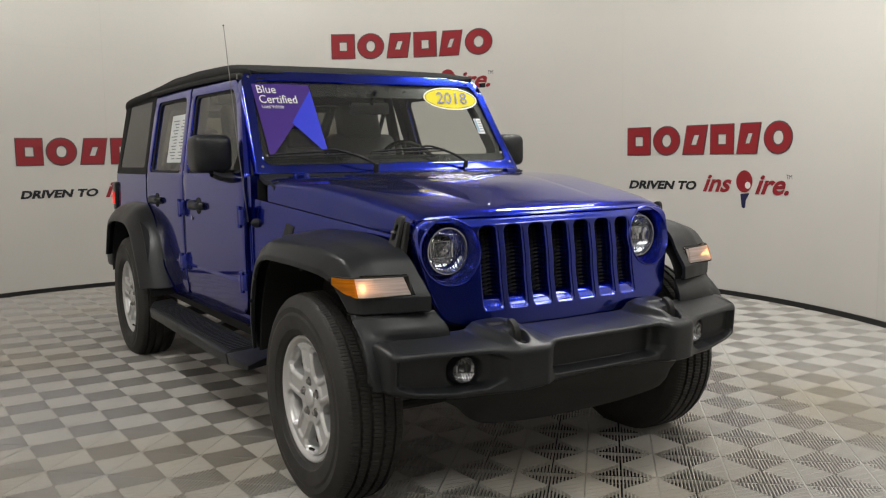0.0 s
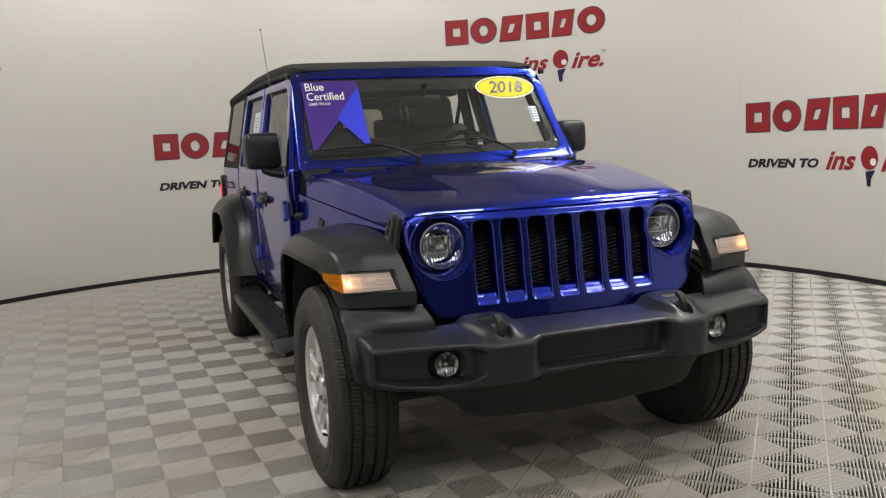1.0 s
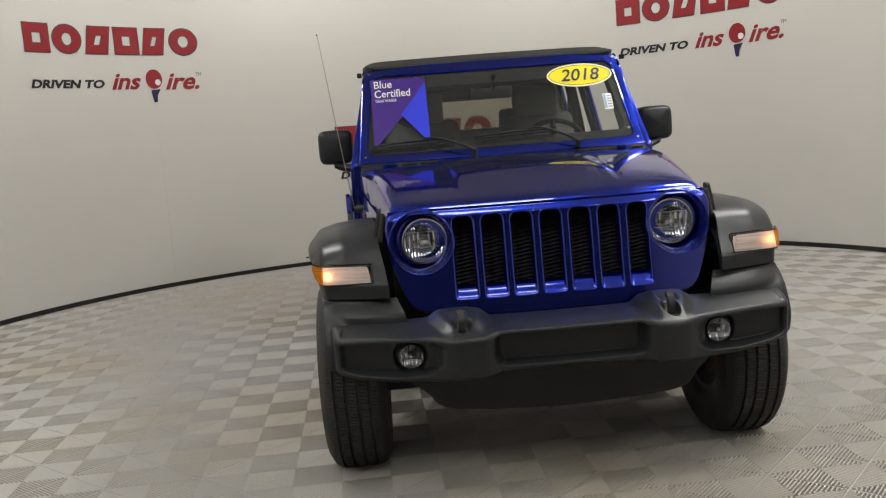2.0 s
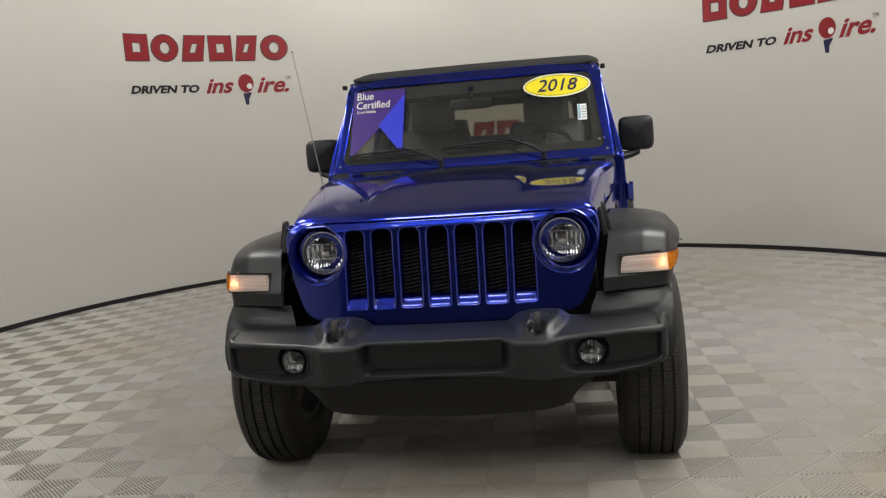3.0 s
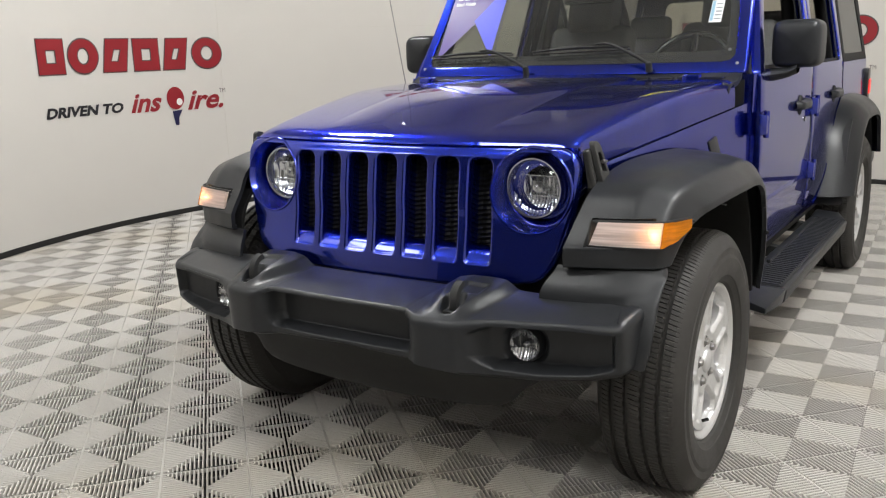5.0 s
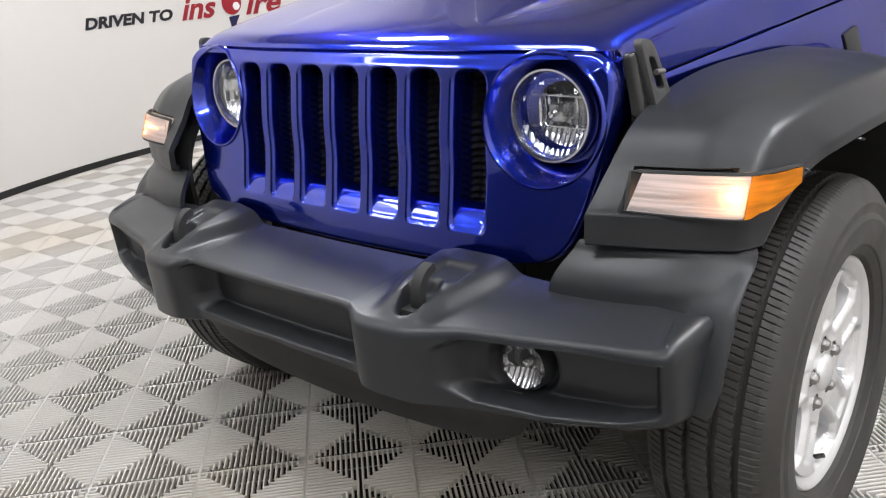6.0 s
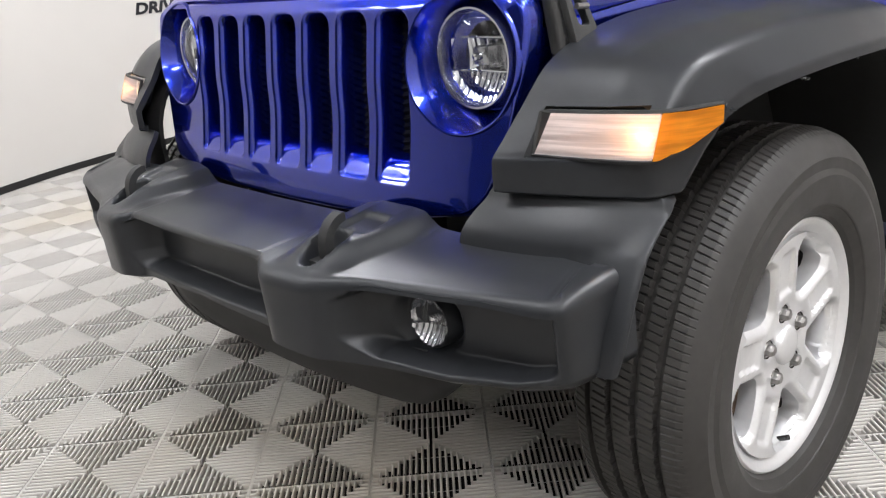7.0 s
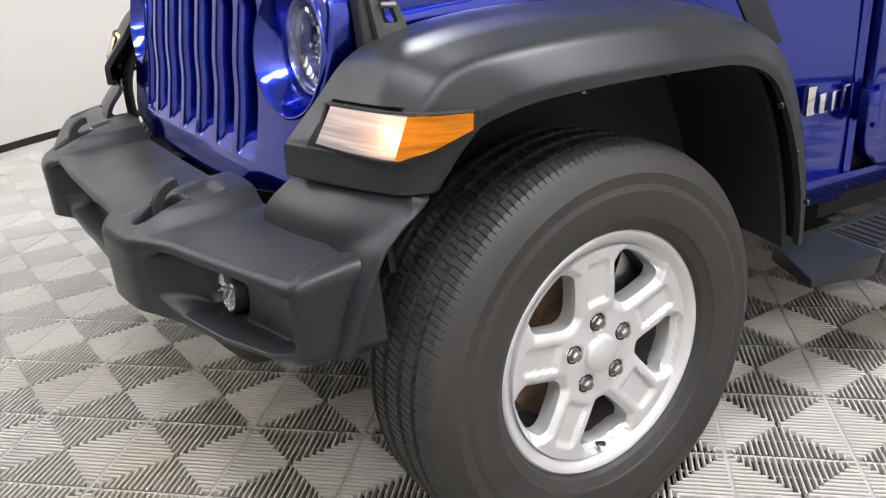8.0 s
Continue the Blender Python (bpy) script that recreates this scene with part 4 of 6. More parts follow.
for s in (-1, 1):
    front_flare(s)


# front bumper -------------------------------------------------------------
BUMPER_PLAN = [(0.0, -0.684), (0.10, -0.684), (0.235, -0.680), (0.262, -0.690), (0.292, -0.708), (0.330, -0.709), (0.400, -0.697), (0.440, -0.676), (0.500, -0.648), (0.60, -0.622), (0.70, -0.595), (0.790, -0.570), (0.812, -0.560), (0.824, -0.545), (0.834, -0.500), (0.842, -0.450), (0.845, -0.425)]


def bumper_front_y(x):
    return float(np.interp(abs(x), [p[0] for p in BUMPER_PLAN], [p[1] for p in BUMPER_PLAN]))


def bumper_line(n):
    """n even steps along the rounded plan, from the middle to the end."""
    P = smooth_rows(np.array(BUMPER_PLAN), 8)
    d = np.concatenate([[0], np.cumsum(np.linalg.norm(np.diff(P, axis=0), axis=1))])
    u = np.linspace(0, d[-1], n)
    return np.stack([np.interp(u, d, P[:, 0]), np.interp(u, d, P[:, 1])], 1)


def bumper_section(ax, yf, nx, ny):
    """One section from the back of the top, over the front edge and down the front, to the underside."""
    out = []
    inner = ax if ax < 0.76 else 0.76 + (ax - 0.76) * 0.45
    yb = max(-0.462, yf + 0.002)
    top_back = float(np.interp(ax, (0, 0.25, 0.34, 0.42, 0.50, 0.845), (0.657, 0.659, 0.678, 0.678, 0.670, 0.664)))
    edge = float(np.interp(ax, (0, 0.24, 0.29, 0.40, 0.50, 0.80), (0.646, 0.646, 0.640, 0.636, 0.638, 0.640)))
    if ax > 0.79:
        edge = top_back - 0.024 * float(np.clip((-0.462 - yf) / 0.104, 0, 1)) ** 1.25
    bottom = float(np.interp(ax, (0, 0.28, 0.48, 0.62, 0.75, 0.82, 0.845), (0.498, 0.488, 0.474, 0.474, 0.488, 0.505, 0.515)))
    r = float(np.interp(ax, (0.0, 0.24, 0.30, 0.40, 0.50, 0.70, 0.80, 0.845), (0.012, 0.012, 0.026, 0.026, 0.017, 0.017, 0.024, 0.024)))
    for v in np.linspace(0, 1, 44):
        x, y = lerp(inner, ax - r * nx, v), lerp(yb, yf - r * ny, v)
        z = lerp(top_back, edge, v ** 1.25)
        # raised surround of the tow hook, with its hollow
        wide = lerp(0.036, 0.072, float(smoothstep(-0.66, -0.50, y)))
        up = float((1 - smoothstep(wide, wide + 0.046, abs(ax - 0.372))) * smoothstep(-0.700, -0.600, y))
        z += 0.020 * up
        z -= 0.034 * float(1 - smoothstep(0.66, 1.0, math.hypot((ax - 0.372) / 0.036, (y + 0.615) / 0.055)))
        z -= 0.008 * float((1 - smoothstep(0.030, 0.042, abs(ax - 0.385))) * smoothstep(-0.575, -0.560, y) * (1 - smoothstep(-0.52, -0.505, y)))
        out.append((x, y, z))
    for t in np.linspace(0.15, 1, 6):      # rounded upper edge
        w = radians(90 * t)
        out.append((ax - nx * (r - r * math.sin(w)), yf - ny * (r - r * math.sin(w)), edge - r + r * math.cos(w)))
    for t in np.linspace(0.02, 1, 60):
        z = lerp(edge - r, bottom + 0.012, t)
        y = yf + 0.008 * t
        # plate recess in the middle
        y += 0.052 * float((1 - smoothstep(0.236, 0.276, ax + 0.5 * max(0.0, 0.555 - z))) * smoothstep(0.516, 0.534, z) * (1 - smoothstep(0.626, 0.633, z)))
        # lamp pocket: deep beside the tower, running out towards the end
        zb = float(np.interp(ax, (0.44, 0.50, 0.62, 0.74, 0.80), (0.530, 0.502, 0.496, 0.505, 0.522)))
        zt = float(np.interp(ax, (0.42, 0.47, 0.50), (0.595, 0.618, 0.630)))
        xi = 0.432 + 0.15 * max(0.0, 0.53 - z) + 0.6 * max(0.0, z - 0.60)
        deep = float(np.interp(ax, (0.45, 0.50, 0.60, 0.68, 0.79, 0.81), (0.030, 0.056, 0.060, 0.050, 0.032, 0.020)))
        pk = float(smoothstep(xi, xi + 0.05, ax) * (1 - smoothstep(0.786, 0.812, ax)) * smoothstep(zb - 0.004, zb + 0.014, z) * (1 - smoothstep(zt - 0.012, zt - 0.002, z)))
        y += deep * pk
        # rounded hollow round the fog lamp
        dx, dz = max(0.0, abs(ax - 0.558) - 0.016), max(0.0, abs(z - 0.557) - 0.008)
        y += 0.020 * float(1 - smoothstep(0.034, 0.046, math.hypot(dx, dz)))
        out.append((ax, y, z))
    for t in (0.1, 0.3, 0.6, 1.0):
        out.append((lerp(ax, inner, t), lerp(yf + 0.016, yb, t), bottom - 0.02 * t))
    return out


line = bumper_line(230)
ahead = np.gradient(line, axis=0)
ahead /= np.linalg.norm(ahead, axis=1, keepdims=True)
half = [bumper_section(ax, yf, max(ty, 0.0), -tx) for (ax, yf), (tx, ty) in zip(line, ahead)]
grid = [[(-x, y, z) for x, y, z in sec] for sec in half[:0:-1]] + half
bm = skin(bmesh.new(), grid, 1, 1, -0.008)
bumper = part("front_bumper", bm, PLASTIC, car, "moulded black plastic front bumper", 60)
for s in (-1, 1):
    # fog lamp in a round collar
    fog = thing("fog_lamp", "", "")
    fog["label"] = "small round clear fog lamp"
    fog.parent = car
    c = (s * 0.556, -0.576, 0.556)
    part("collar", spin(bmesh.new(), [(-0.04, 0.049), (-0.010, 0.0475), (-0.004, 0.0455), (-0.006, 0.0432), (-0.03, 0.043)], (0, -1, 0), 36, c), PLASTIC, fog, "black round collar")
    bm = bmesh.new()
    n, vs = 44, {}
    for i in range(n + 1):
        for j in range(n + 1):
            x, z = 0.0425 * (2 * i / n - 1), 0.0425 * (2 * j / n - 1)
            r = math.hypot(x, z)
            if r < 0.0432:
                zone = 0 if abs(z) < 0.012 else (1 if z > 0 else 2)
                w = (0.0165, 0.0120, 0.0085)[zone]
                ph = ((x + 0.4) % w) / w
                vs[i, j] = bm.verts.new((c[0] + x, c[1] + 0.032 - 0.022 * (r / 0.0425) ** 2 - 0.0030 * math.sin(math.pi * ph) - 0.002 * zone, c[2] + z))
    for i in range(n):
        for j in range(n):
            q = [vs.get(k) for k in ((i, j), (i + 1, j), (i + 1, j + 1), (i, j + 1))]
            if all(q):
                bm.faces.new(q)
    part("reflector", bm, FOG_BOWL, fog, "small bright fluted bowl", 26)
    lens = part("lens", spin(bmesh.new(), [(0.004, 0.0001), (0.001, 0.023), (-0.008, 0.043)], (0, -1, 0), 32, c), LENS, fog, "clear lens")
    lens.visible_shadow = False
    part("bulb_shield", spin(bmesh.new(), [(0.0, 0.0001), (-0.001, 0.005), (-0.004, 0.0075), (-0.03, 0.0085)], (0, -1, 0), 18, (c[0], c[1] + 0.010, c[2])), FOG_BOWL, fog, "round bulb shield")
    # tow hook
    hook = thing("tow_hook", "", "")
    hook["label"] = "black steel tow hook"
    hook.parent = car
    bm = bmesh.new()
    arc = [(radians(w), r) for w, r in [(180 - 12 * k, 0.052) for k in range(8)] + [(96 + 12 * k, 0.036) for k in range(8)]]
    prof = [(-0.628, 0.640)] + [(-0.576 + r * math.cos(w), 0.664 + r * math.sin(w)) for w, r in arc] + [(-0.612, 0.640)]
    panel(bm, rounded(prof, 0.005, 2), [], lambda a, b: (s * 0.372 - 0.011, a, b), (0.022, 0, 0))
    part("hook", bm, MATTE_BLACK, hook)
    part("hook_slot", box(bmesh.new(), (s * 0.372 - 0.028, -0.640, 0.610), (s * 0.372 + 0.028, -0.575, 0.640), 0.003), MATTE_BLACK, hook)

# air dam and skid plate below
rows = []
for x, zb, yb in ((-0.56, 0.42, -0.44), (-0.50, 0.385, -0.48), (-0.44, 0.335, -0.50), (-0.25, 0.318, -0.515), (0, 0.312, -0.52), (0.25, 0.318, -0.515), (0.44, 0.335, -0.50), (0.50, 0.385, -0.48), (0.56, 0.42, -0.44)):
    yt = bumper_front_y(x) + 0.045
    rows.append([(x, yt, 0.50), (x, lerp(yt, yb, 0.35), 0.46), (x, lerp(yt, yb, 0.75), lerp(0.46, zb, 0.5)), (x, yb, zb), (x, yb + 0.07, zb + 0.005)])
part("air_dam", skin(bmesh.new(), rows[::-1], 3, 3, 0.012), MATTE_BLACK, car, "dark air dam under the bumper")


# windscreen ----------------------------------------------------------------
def screen(x, z, out=0.0):
    return (x, 0.845 + (z - 1.225) * 0.655 + 0.03 * (x / 0.7) ** 2 - out, z + out * 0.6)


outer = rounded([(-0.742, 1.205), (0.742, 1.205), (0.694, 1.712), (-0.694, 1.712)], [0.02, 0.02, 0.085, 0.085], 6)
inner = rounded([(-0.694, 1.250), (0.694, 1.250), (0.644, 1.658), (-0.644, 1.658)], 0.05, 6)
cuts = (np.arange(-0.65, 0.7, 0.1), np.arange(1.25, 1.70, 0.05))
bm = panel(bmesh.new(), outer, [inner], screen, (0, 0.055, -0.01), *cuts)
es = [e for e in bm.edges if len(e.link_faces) == 2 and e.calc_face_angle(0) > 1.1]
bmesh.ops.bevel(bm, geom=es, offset=0.010, segments=3, profile=0.6, affect="EDGES")
frame_ = part("windscreen_frame", bm, PAINT, car, "blue windscreen frame")
band_hole = rounded([(-0.660, 1.294), (0.660, 1.294), (0.612, 1.592), (-0.612, 1.592)], 0.045, 6)
bm = panel(bmesh.new(), inner, [band_hole], lambda a, b: screen(a, b, -0.012), None, *cuts)
part("black_band", bm, GLOSS_BLACK, frame_, "black ceramic edge of the glass")
bm = panel(bmesh.new(), inner, [], lambda a, b: screen(a, b, -0.008), None, *cuts)
pane = part("windscreen_glass", bm, PANE, frame_, "clear windscreen glass")
pane.visible_shadow = False
for s in (-1, 1):      # screws and top studs
    for x, z in ((0.705, 1.24), (0.66, 1.675), (0.668, 1.29)):
        c = screen(s * x, z, 0.002)
        part("screw", spin(bmesh.new(), [(0, 0.007), (0.003, 0.006), (0.003, 0.0001)], (0, -0.84, 0.55), 10, c), STEEL, frame_)
    part("stud", box(bmesh.new(), (s * 0.71 - 0.012, 1.13, 1.66), (s * 0.71 + 0.012, 1.16, 1.685), 0.004), GLOSS_BLACK, frame_)

# wipers
for tip, joint, pivot in (((-0.674, 1.281), (-0.345, 1.294), (-0.150, 1.222)), ((-0.147, 1.291), (0.200, 1.306), (0.382, 1.228))):
    wiper = thing("wiper", "", "")
    wiper["label"] = "black windscreen wiper"
    wiper.parent = car
    a, m, p = screen(*tip, 0.02), screen(*joint, 0.035), screen(*pivot, 0.03)
    e = screen(tip[0] + 0.43, tip[1] + 0.010, 0.02)
    part("arm", tube(bmesh.new(), [p, tuple(np.array(p) * 0.6 + np.array(m) * 0.4 + (0, -0.01, 0.008)), m, screen(joint[0] - 0.06, joint[1] + 0.002, 0.03)], [0.008, 0.0065, 0.005, 0.004], 8, 4), MATTE_BLACK, wiper)
    part("blade", tube(bmesh.new(), [a, tuple((np.array(a) + e) / 2 + (0, -0.006, 0.008)), e], [0.0035, 0.007, 0.0035], 6, 5), MATTE_BLACK, wiper)
    part("blade_rubber", tube(bmesh.new(), [screen(tip[0], tip[1], 0.006), screen(tip[0] + 0.43, tip[1] + 0.010, 0.006)], 0.004, 5), RUBBER, wiper)
    part("pivot_cap", spin(bmesh.new(), [(-0.03, 0.014), (0.006, 0.012), (0.011, 0.0001)], (0, -0.3, 0.95), 14, p), MATTE_BLACK, wiper)


# doors ------------------------------------------------------------------------
def side_x(z):
    return 0.788 - 0.205 * max(0.0, z - 1.19) - 0.10 * max(0.0, 0.62 - z) + 0.008 * math.sin(math.pi * min(1, max(0, (z - 0.55) / 0.64)))


def side(s):
    return lambda y, z: (s * side_x(z), y, z)


FRONT_DOOR = ([(0.918, 0.600), (1.01, 0.532), (1.93, 0.515), (1.945, 1.19), (2.03, 1.685), (1.27, 1.675), (1.17, 1.625), (0.912, 1.20)], [0.05, 0.07, 0.06, 0.0, 0.03, 0.03, 0.04, 0.02],
              [(0.985, 1.214), (1.885, 1.206), (1.955, 1.635), (1.28, 1.625), (1.21, 1.565)], [0.02, 0.03, 0.05, 0.03, 0.03])
REAR_DOOR = ([(1.955, 0.515), (2.27, 0.512), (2.42, 0.62), (2.60, 0.93), (2.80, 1.03), (2.81, 1.20), (2.86, 1.69), (2.045, 1.69), (1.958, 1.19)], [0.06, 0.08, 0.05, 0.08, 0.04, 0.0, 0.04, 0.02, 0.0],
             [(2.03, 1.206), (2.74, 1.206), (2.77, 1.645), (2.115, 1.64)], [0.03, 0.04, 0.05, 0.05])
for s in (-1, 1):
    for outline, r1, window, r2, hinge_y, hy in ((*FRONT_DOOR, 0.915, 1.66), (*REAR_DOOR, 1.945, 2.55)):
        o, w = rounded(outline, r1), rounded(window, r2)
        bm = panel(bmesh.new(), o, [w], side(s), (-s * 0.035, 0, 0), (), np.arange(0.55, 1.70, 0.05))
        es = [e for e in bm.edges if len(e.link_faces) == 2 and e.calc_face_angle(0) > 1.2]
        bmesh.ops.bevel(bm, geom=es, offset=0.006, segments=2, profile=0.6, affect="EDGES")
        door = part("door", bm, PAINT, car, "blue car door with hinges outside")
        bm = panel(bmesh.new(), w, [], lambda y, z: (s * (side_x(z) - 0.02), y, z), None)
        if s < 0:          # the driver's side windows are wound down
            g = part("window_glass", bm, SIDE_PANE, door, "tinted side window")
            g.visible_shadow = False
        else:
            bm.free()
        inside = panel(bmesh.new(), o, [w], lambda y, z: (s * (side_x(z) - 0.037), y, z), (-s * 0.006, 0, 0), (), np.arange(0.55, 1.70, 0.1))
        part("door_trim", inside, MATTE_BLACK, door, "black inner door trim")
        cxm, czm = np.mean([p[0] for p in w]), np.mean([p[1] for p in w])
        inner_w = [(cxm + (a - cxm) * 0.965, czm + (b - czm) * 0.94) for a, b in w]
        part("window_seal", panel(bmesh.new(), w, [inner_w], lambda y, z: (s * (side_x(z) - 0.012), y, z), (-s * 0.006, 0, 0)), MATTE_BLACK, door, "black rubber seal")
        # handle
        zc = 1.035
        x0 = side_x(zc)
        part("handle", skin(bmesh.new(), flip([[(x0 + 0.002, y, zc - h), (x0 + d, y, zc - h * 0.7), (x0 + d, y, zc + h * 0.7), (x0 + 0.002, y, zc + h)]
                            for y, d, h in ((hy - 0.115, 0.008, 0.014), (hy - 0.095, 0.032, 0.022), (hy - 0.03, 0.036, 0.017), (hy + 0.05, 0.036, 0.02), (hy + 0.085, 0.03, 0.028), (hy + 0.11, 0.006, 0.02))], s)[:: s], 3, 2, 0.006), PLASTIC, door, "black door handle")
        part("handle_cup", spin(bmesh.new(), [(0.001, 0.045), (0.004, 0.043), (0.004, 0.0001)], (s, 0, 0), 20, (s * x0, hy - 0.02, zc)), MATTE_BLACK, door)
        if outline is FRONT_DOOR[0]:
            part("lock", spin(bmesh.new(), [(0, 0.013), (0.006, 0.012), (0.006, 0.0001)], (s, 0, 0), 14, (s * side_x(0.965), hy + 0.10, 0.965)), CHROME, door, "round chrome lock")
        # outside hinges
        for hz in (1.012, 0.708):
            x0 = side_x(hz)
            hinge = part("hinge", hexa(bmesh.new(), flip([(x0, hinge_y - 0.045, hz - 0.042), (x0 + 0.03, hinge_y - 0.035, hz - 0.036), (x0 + 0.03, hinge_y + 0.035, hz - 0.036), (x0, hinge_y + 0.10, hz - 0.05),
                                                          (x0, hinge_y - 0.045, hz + 0.042), (x0 + 0.03, hinge_y - 0.035, hz + 0.036), (x0 + 0.03, hinge_y + 0.035, hz + 0.036), (x0, hinge_y + 0.10, hz + 0.05)], s), 0.006), PAINT, door, "blue painted outside hinge")
            part("hinge_pin", tube(bmesh.new(), [(s * (x0 + 0.022), hinge_y - 0.004, hz - 0.05), (s * (x0 + 0.022), hinge_y - 0.004, hz + 0.05)], 0.011, 10), PAINT, hinge)
        # crease along the lower door
        y0, y1 = (0.91, 1.91) if outline is FRONT_DOOR[0] else (1.98, 2.28)
        part("crease", hexa(bmesh.new(), flip([(side_x(0.70) - 0.004, y0, 0.69), (side_x(0.70) - 0.004, y1, 0.685), (side_x(0.70) + 0.005, y1, 0.690), (side_x(0.70) + 0.005, y0, 0.695),
                                               (side_x(0.72) - 0.004, y0, 0.712), (side_x(0.72) - 0.004, y1, 0.708), (side_x(0.72) + 0.0015, y1, 0.705), (side_x(0.72) + 0.0015, y0, 0.709)], s), 0.002), PAINT, door)

# body tub behind and below the doors
for s in (-1, 1):
    o = rounded([(2.25, 0.49), (3.70, 0.60), (3.735, 1.19), (2.835, 1.195), (2.825, 1.02), (2.62, 0.92), (2.44, 0.61), (2.29, 0.50)], [0.01, 0.03, 0.03, 0.01, 0.03, 0.07, 0.04, 0.04])
    bm = panel(bmesh.new(), o, [], side(s), (-s * 0.04, 0, 0), (), np.arange(0.55, 1.2, 0.05))
    part("rear_quarter", bm, PAINT, car, "blue rear quarter panel")
    bm = hexa(bmesh.new(), flip([(0.70, 0.60, 0.485), (0.765, 0.60, 0.49), (0.765, 2.35, 0.47), (0.70, 2.35, 0.465), (0.70, 0.60, 0.53), (0.776, 0.60, 0.55), (0.776, 2.35, 0.52), (0.70, 2.35, 0.52)], s), 0.006)
    part("sill", bm, PAINT, car, "blue body sill")
    # pillar between fender panel and door
    bm = hexa(bmesh.new(), flip([(0.70, 0.892, 0.50), (0.764, 0.892, 0.50), (0.770, 0.909, 0.50), (0.70, 0.92, 0.50), (0.70, 0.87, 1.20), (0.770, 0.875, 1.20), (0.776, 0.905, 1.20), (0.70, 0.92, 1.20)], s))
    part("front_pillar", bm, PAINT, car)
    # dark gap filler behind the door gaps
    part("inner_side", box(bmesh.new(), (min(s * 0.70, s * 0.738), 0.87, 0.46), (max(s * 0.70, s * 0.738), 3.70, 1.18)), MATTE_BLACK, car, "dark inner body side")
    # taillight
    tl = part("taillight", box(bmesh.new(), (min(s * 0.70, s * 0.815), 3.70, 0.92), (max(s * 0.70, s * 0.815), 3.80, 1.13), 0.02), GLOSS_BLACK, car, "black taillight with red lens")
    part("lens", box(bmesh.new(), (min(s * 0.79, s * 0.82), 3.72, 0.965), (max(s * 0.79, s * 0.82), 3.79, 1.06), 0.008), TAIL, tl, "lit red lens")

bm = box(bmesh.new(), (-0.78, 3.68, 0.55), (0.78, 3.735, 1.18), 0.02)
part("tailgate", bm, PAINT, car, "blue tailgate")
bm = box(bmesh.new(), (-0.74, 0.85, 0.42), (0.74, 3.70, 0.50), 0.02)
part("floor_pan", bm, MATTE_BLACK, car, "dark floor pan")
bm = box(bmesh.new(), (-0.86, 3.74, 0.50), (0.86, 3.92, 0.68), 0.035)
part("rear_bumper", bm, PLASTIC, car, "black rear bumper")


# rear wheel flares
for s in (-1, 1):
    st = []
    for y, z, ry, rz in ((2.400, 0.50, 0.040, 0.0), (2.450, 0.62, 0.042, 0.008), (2.525, 0.78, 0.045, 0.022), (2.62, 0.905, 0.035, 0.040), (2.74, 0.980, 0.02, 0.050), (2.88, 1.008, 0.0, 0.052), (3.12, 1.010, 0.0, 0.052), (3.35, 0.990, -0.02, 0.05),
                         (3.50, 0.93, -0.04, 0.04), (3.60, 0.80, -0.055, 0.03), (3.66, 0.62, -0.055, 0.0)):
        st.append([(0.775, y, z), (0.83, y + ry * 0.3, z - rz * 0.25), (0.885, y + ry * 0.9, z - rz * 0.8), (0.93, y + ry * 2.0, z - rz * 1.9), (0.936, y + ry * 2.6, z - rz * 2.5)])
    P = flip(st, s)
    if s < 0:
        P = P[:, ::-1]
    part("wheel_flare", skin(bmesh.new(), P, 4, 3, -0.02), PLASTIC, car, "broad black plastic wheel flare")
    rows = []
    for y, z in ((2.46, 0.45), (2.50, 0.65), (2.59, 0.84), (2.75, 0.92), (3.10, 0.93), (3.38, 0.87), (3.54, 0.70), (3.60, 0.50)):
        rows.append([(s * 0.52, y, z), (s * 0.70, y, z), (s * 0.88, y, z)])
    if s > 0:
        rows = [r[::-1] for r in rows]
    part("arch_liner", skin(bmesh.new(), rows, 4, 2, 0.012), MATTE_BLACK, car, "dark wheel arch liner")


# soft top ----------------------------------------------------------------------
rows = []
for y, zc, ze, w in ((1.170, 1.706, 1.688, 0.640), (1.22, 1.728, 1.700, 0.668), (1.45, 1.766, 1.712, 0.690), (1.80, 1.782, 1.718, 0.688), (2.05, 1.790, 1.720, 0.688), (2.30, 1.788, 1.722, 0.688),
                     (2.48, 1.790, 1.722, 0.690), (2.65, 1.778, 1.720, 0.692), (2.90, 1.762, 1.712, 0.694), (3.20, 1.752, 1.700, 0.697), (3.50, 1.745, 1.690, 0.70), (3.66, 1.732, 1.680, 0.70), (3.74, 1.680, 1.655, 0.69)):
    sag = 0.006 * math.sin(y * 9.0)
    rows.append([(-w, y, ze - 0.012), (-w - 0.008, y, ze + 0.02), (-w * 0.945, y, lerp(ze, zc, 0.86)), (-w * 0.80, y, lerp(ze, zc, 0.97) + sag * 0.5), (-w * 0.35, y, zc + sag), (0, y, zc + 0.004),
                 (w * 0.35, y, zc + sag), (w * 0.80, y, lerp(ze, zc, 0.97) + sag * 0.5), (w * 0.945, y, lerp(ze, zc, 0.86)), (w + 0.008, y, ze + 0.02), (w, y, ze - 0.012)])
P = np.array(rows)[:, ::-1]
soft_top = part("soft_top", skin(bmesh.new(), P, 5, 4, 0.012), FABRIC, car, "black cloth soft top, closed")
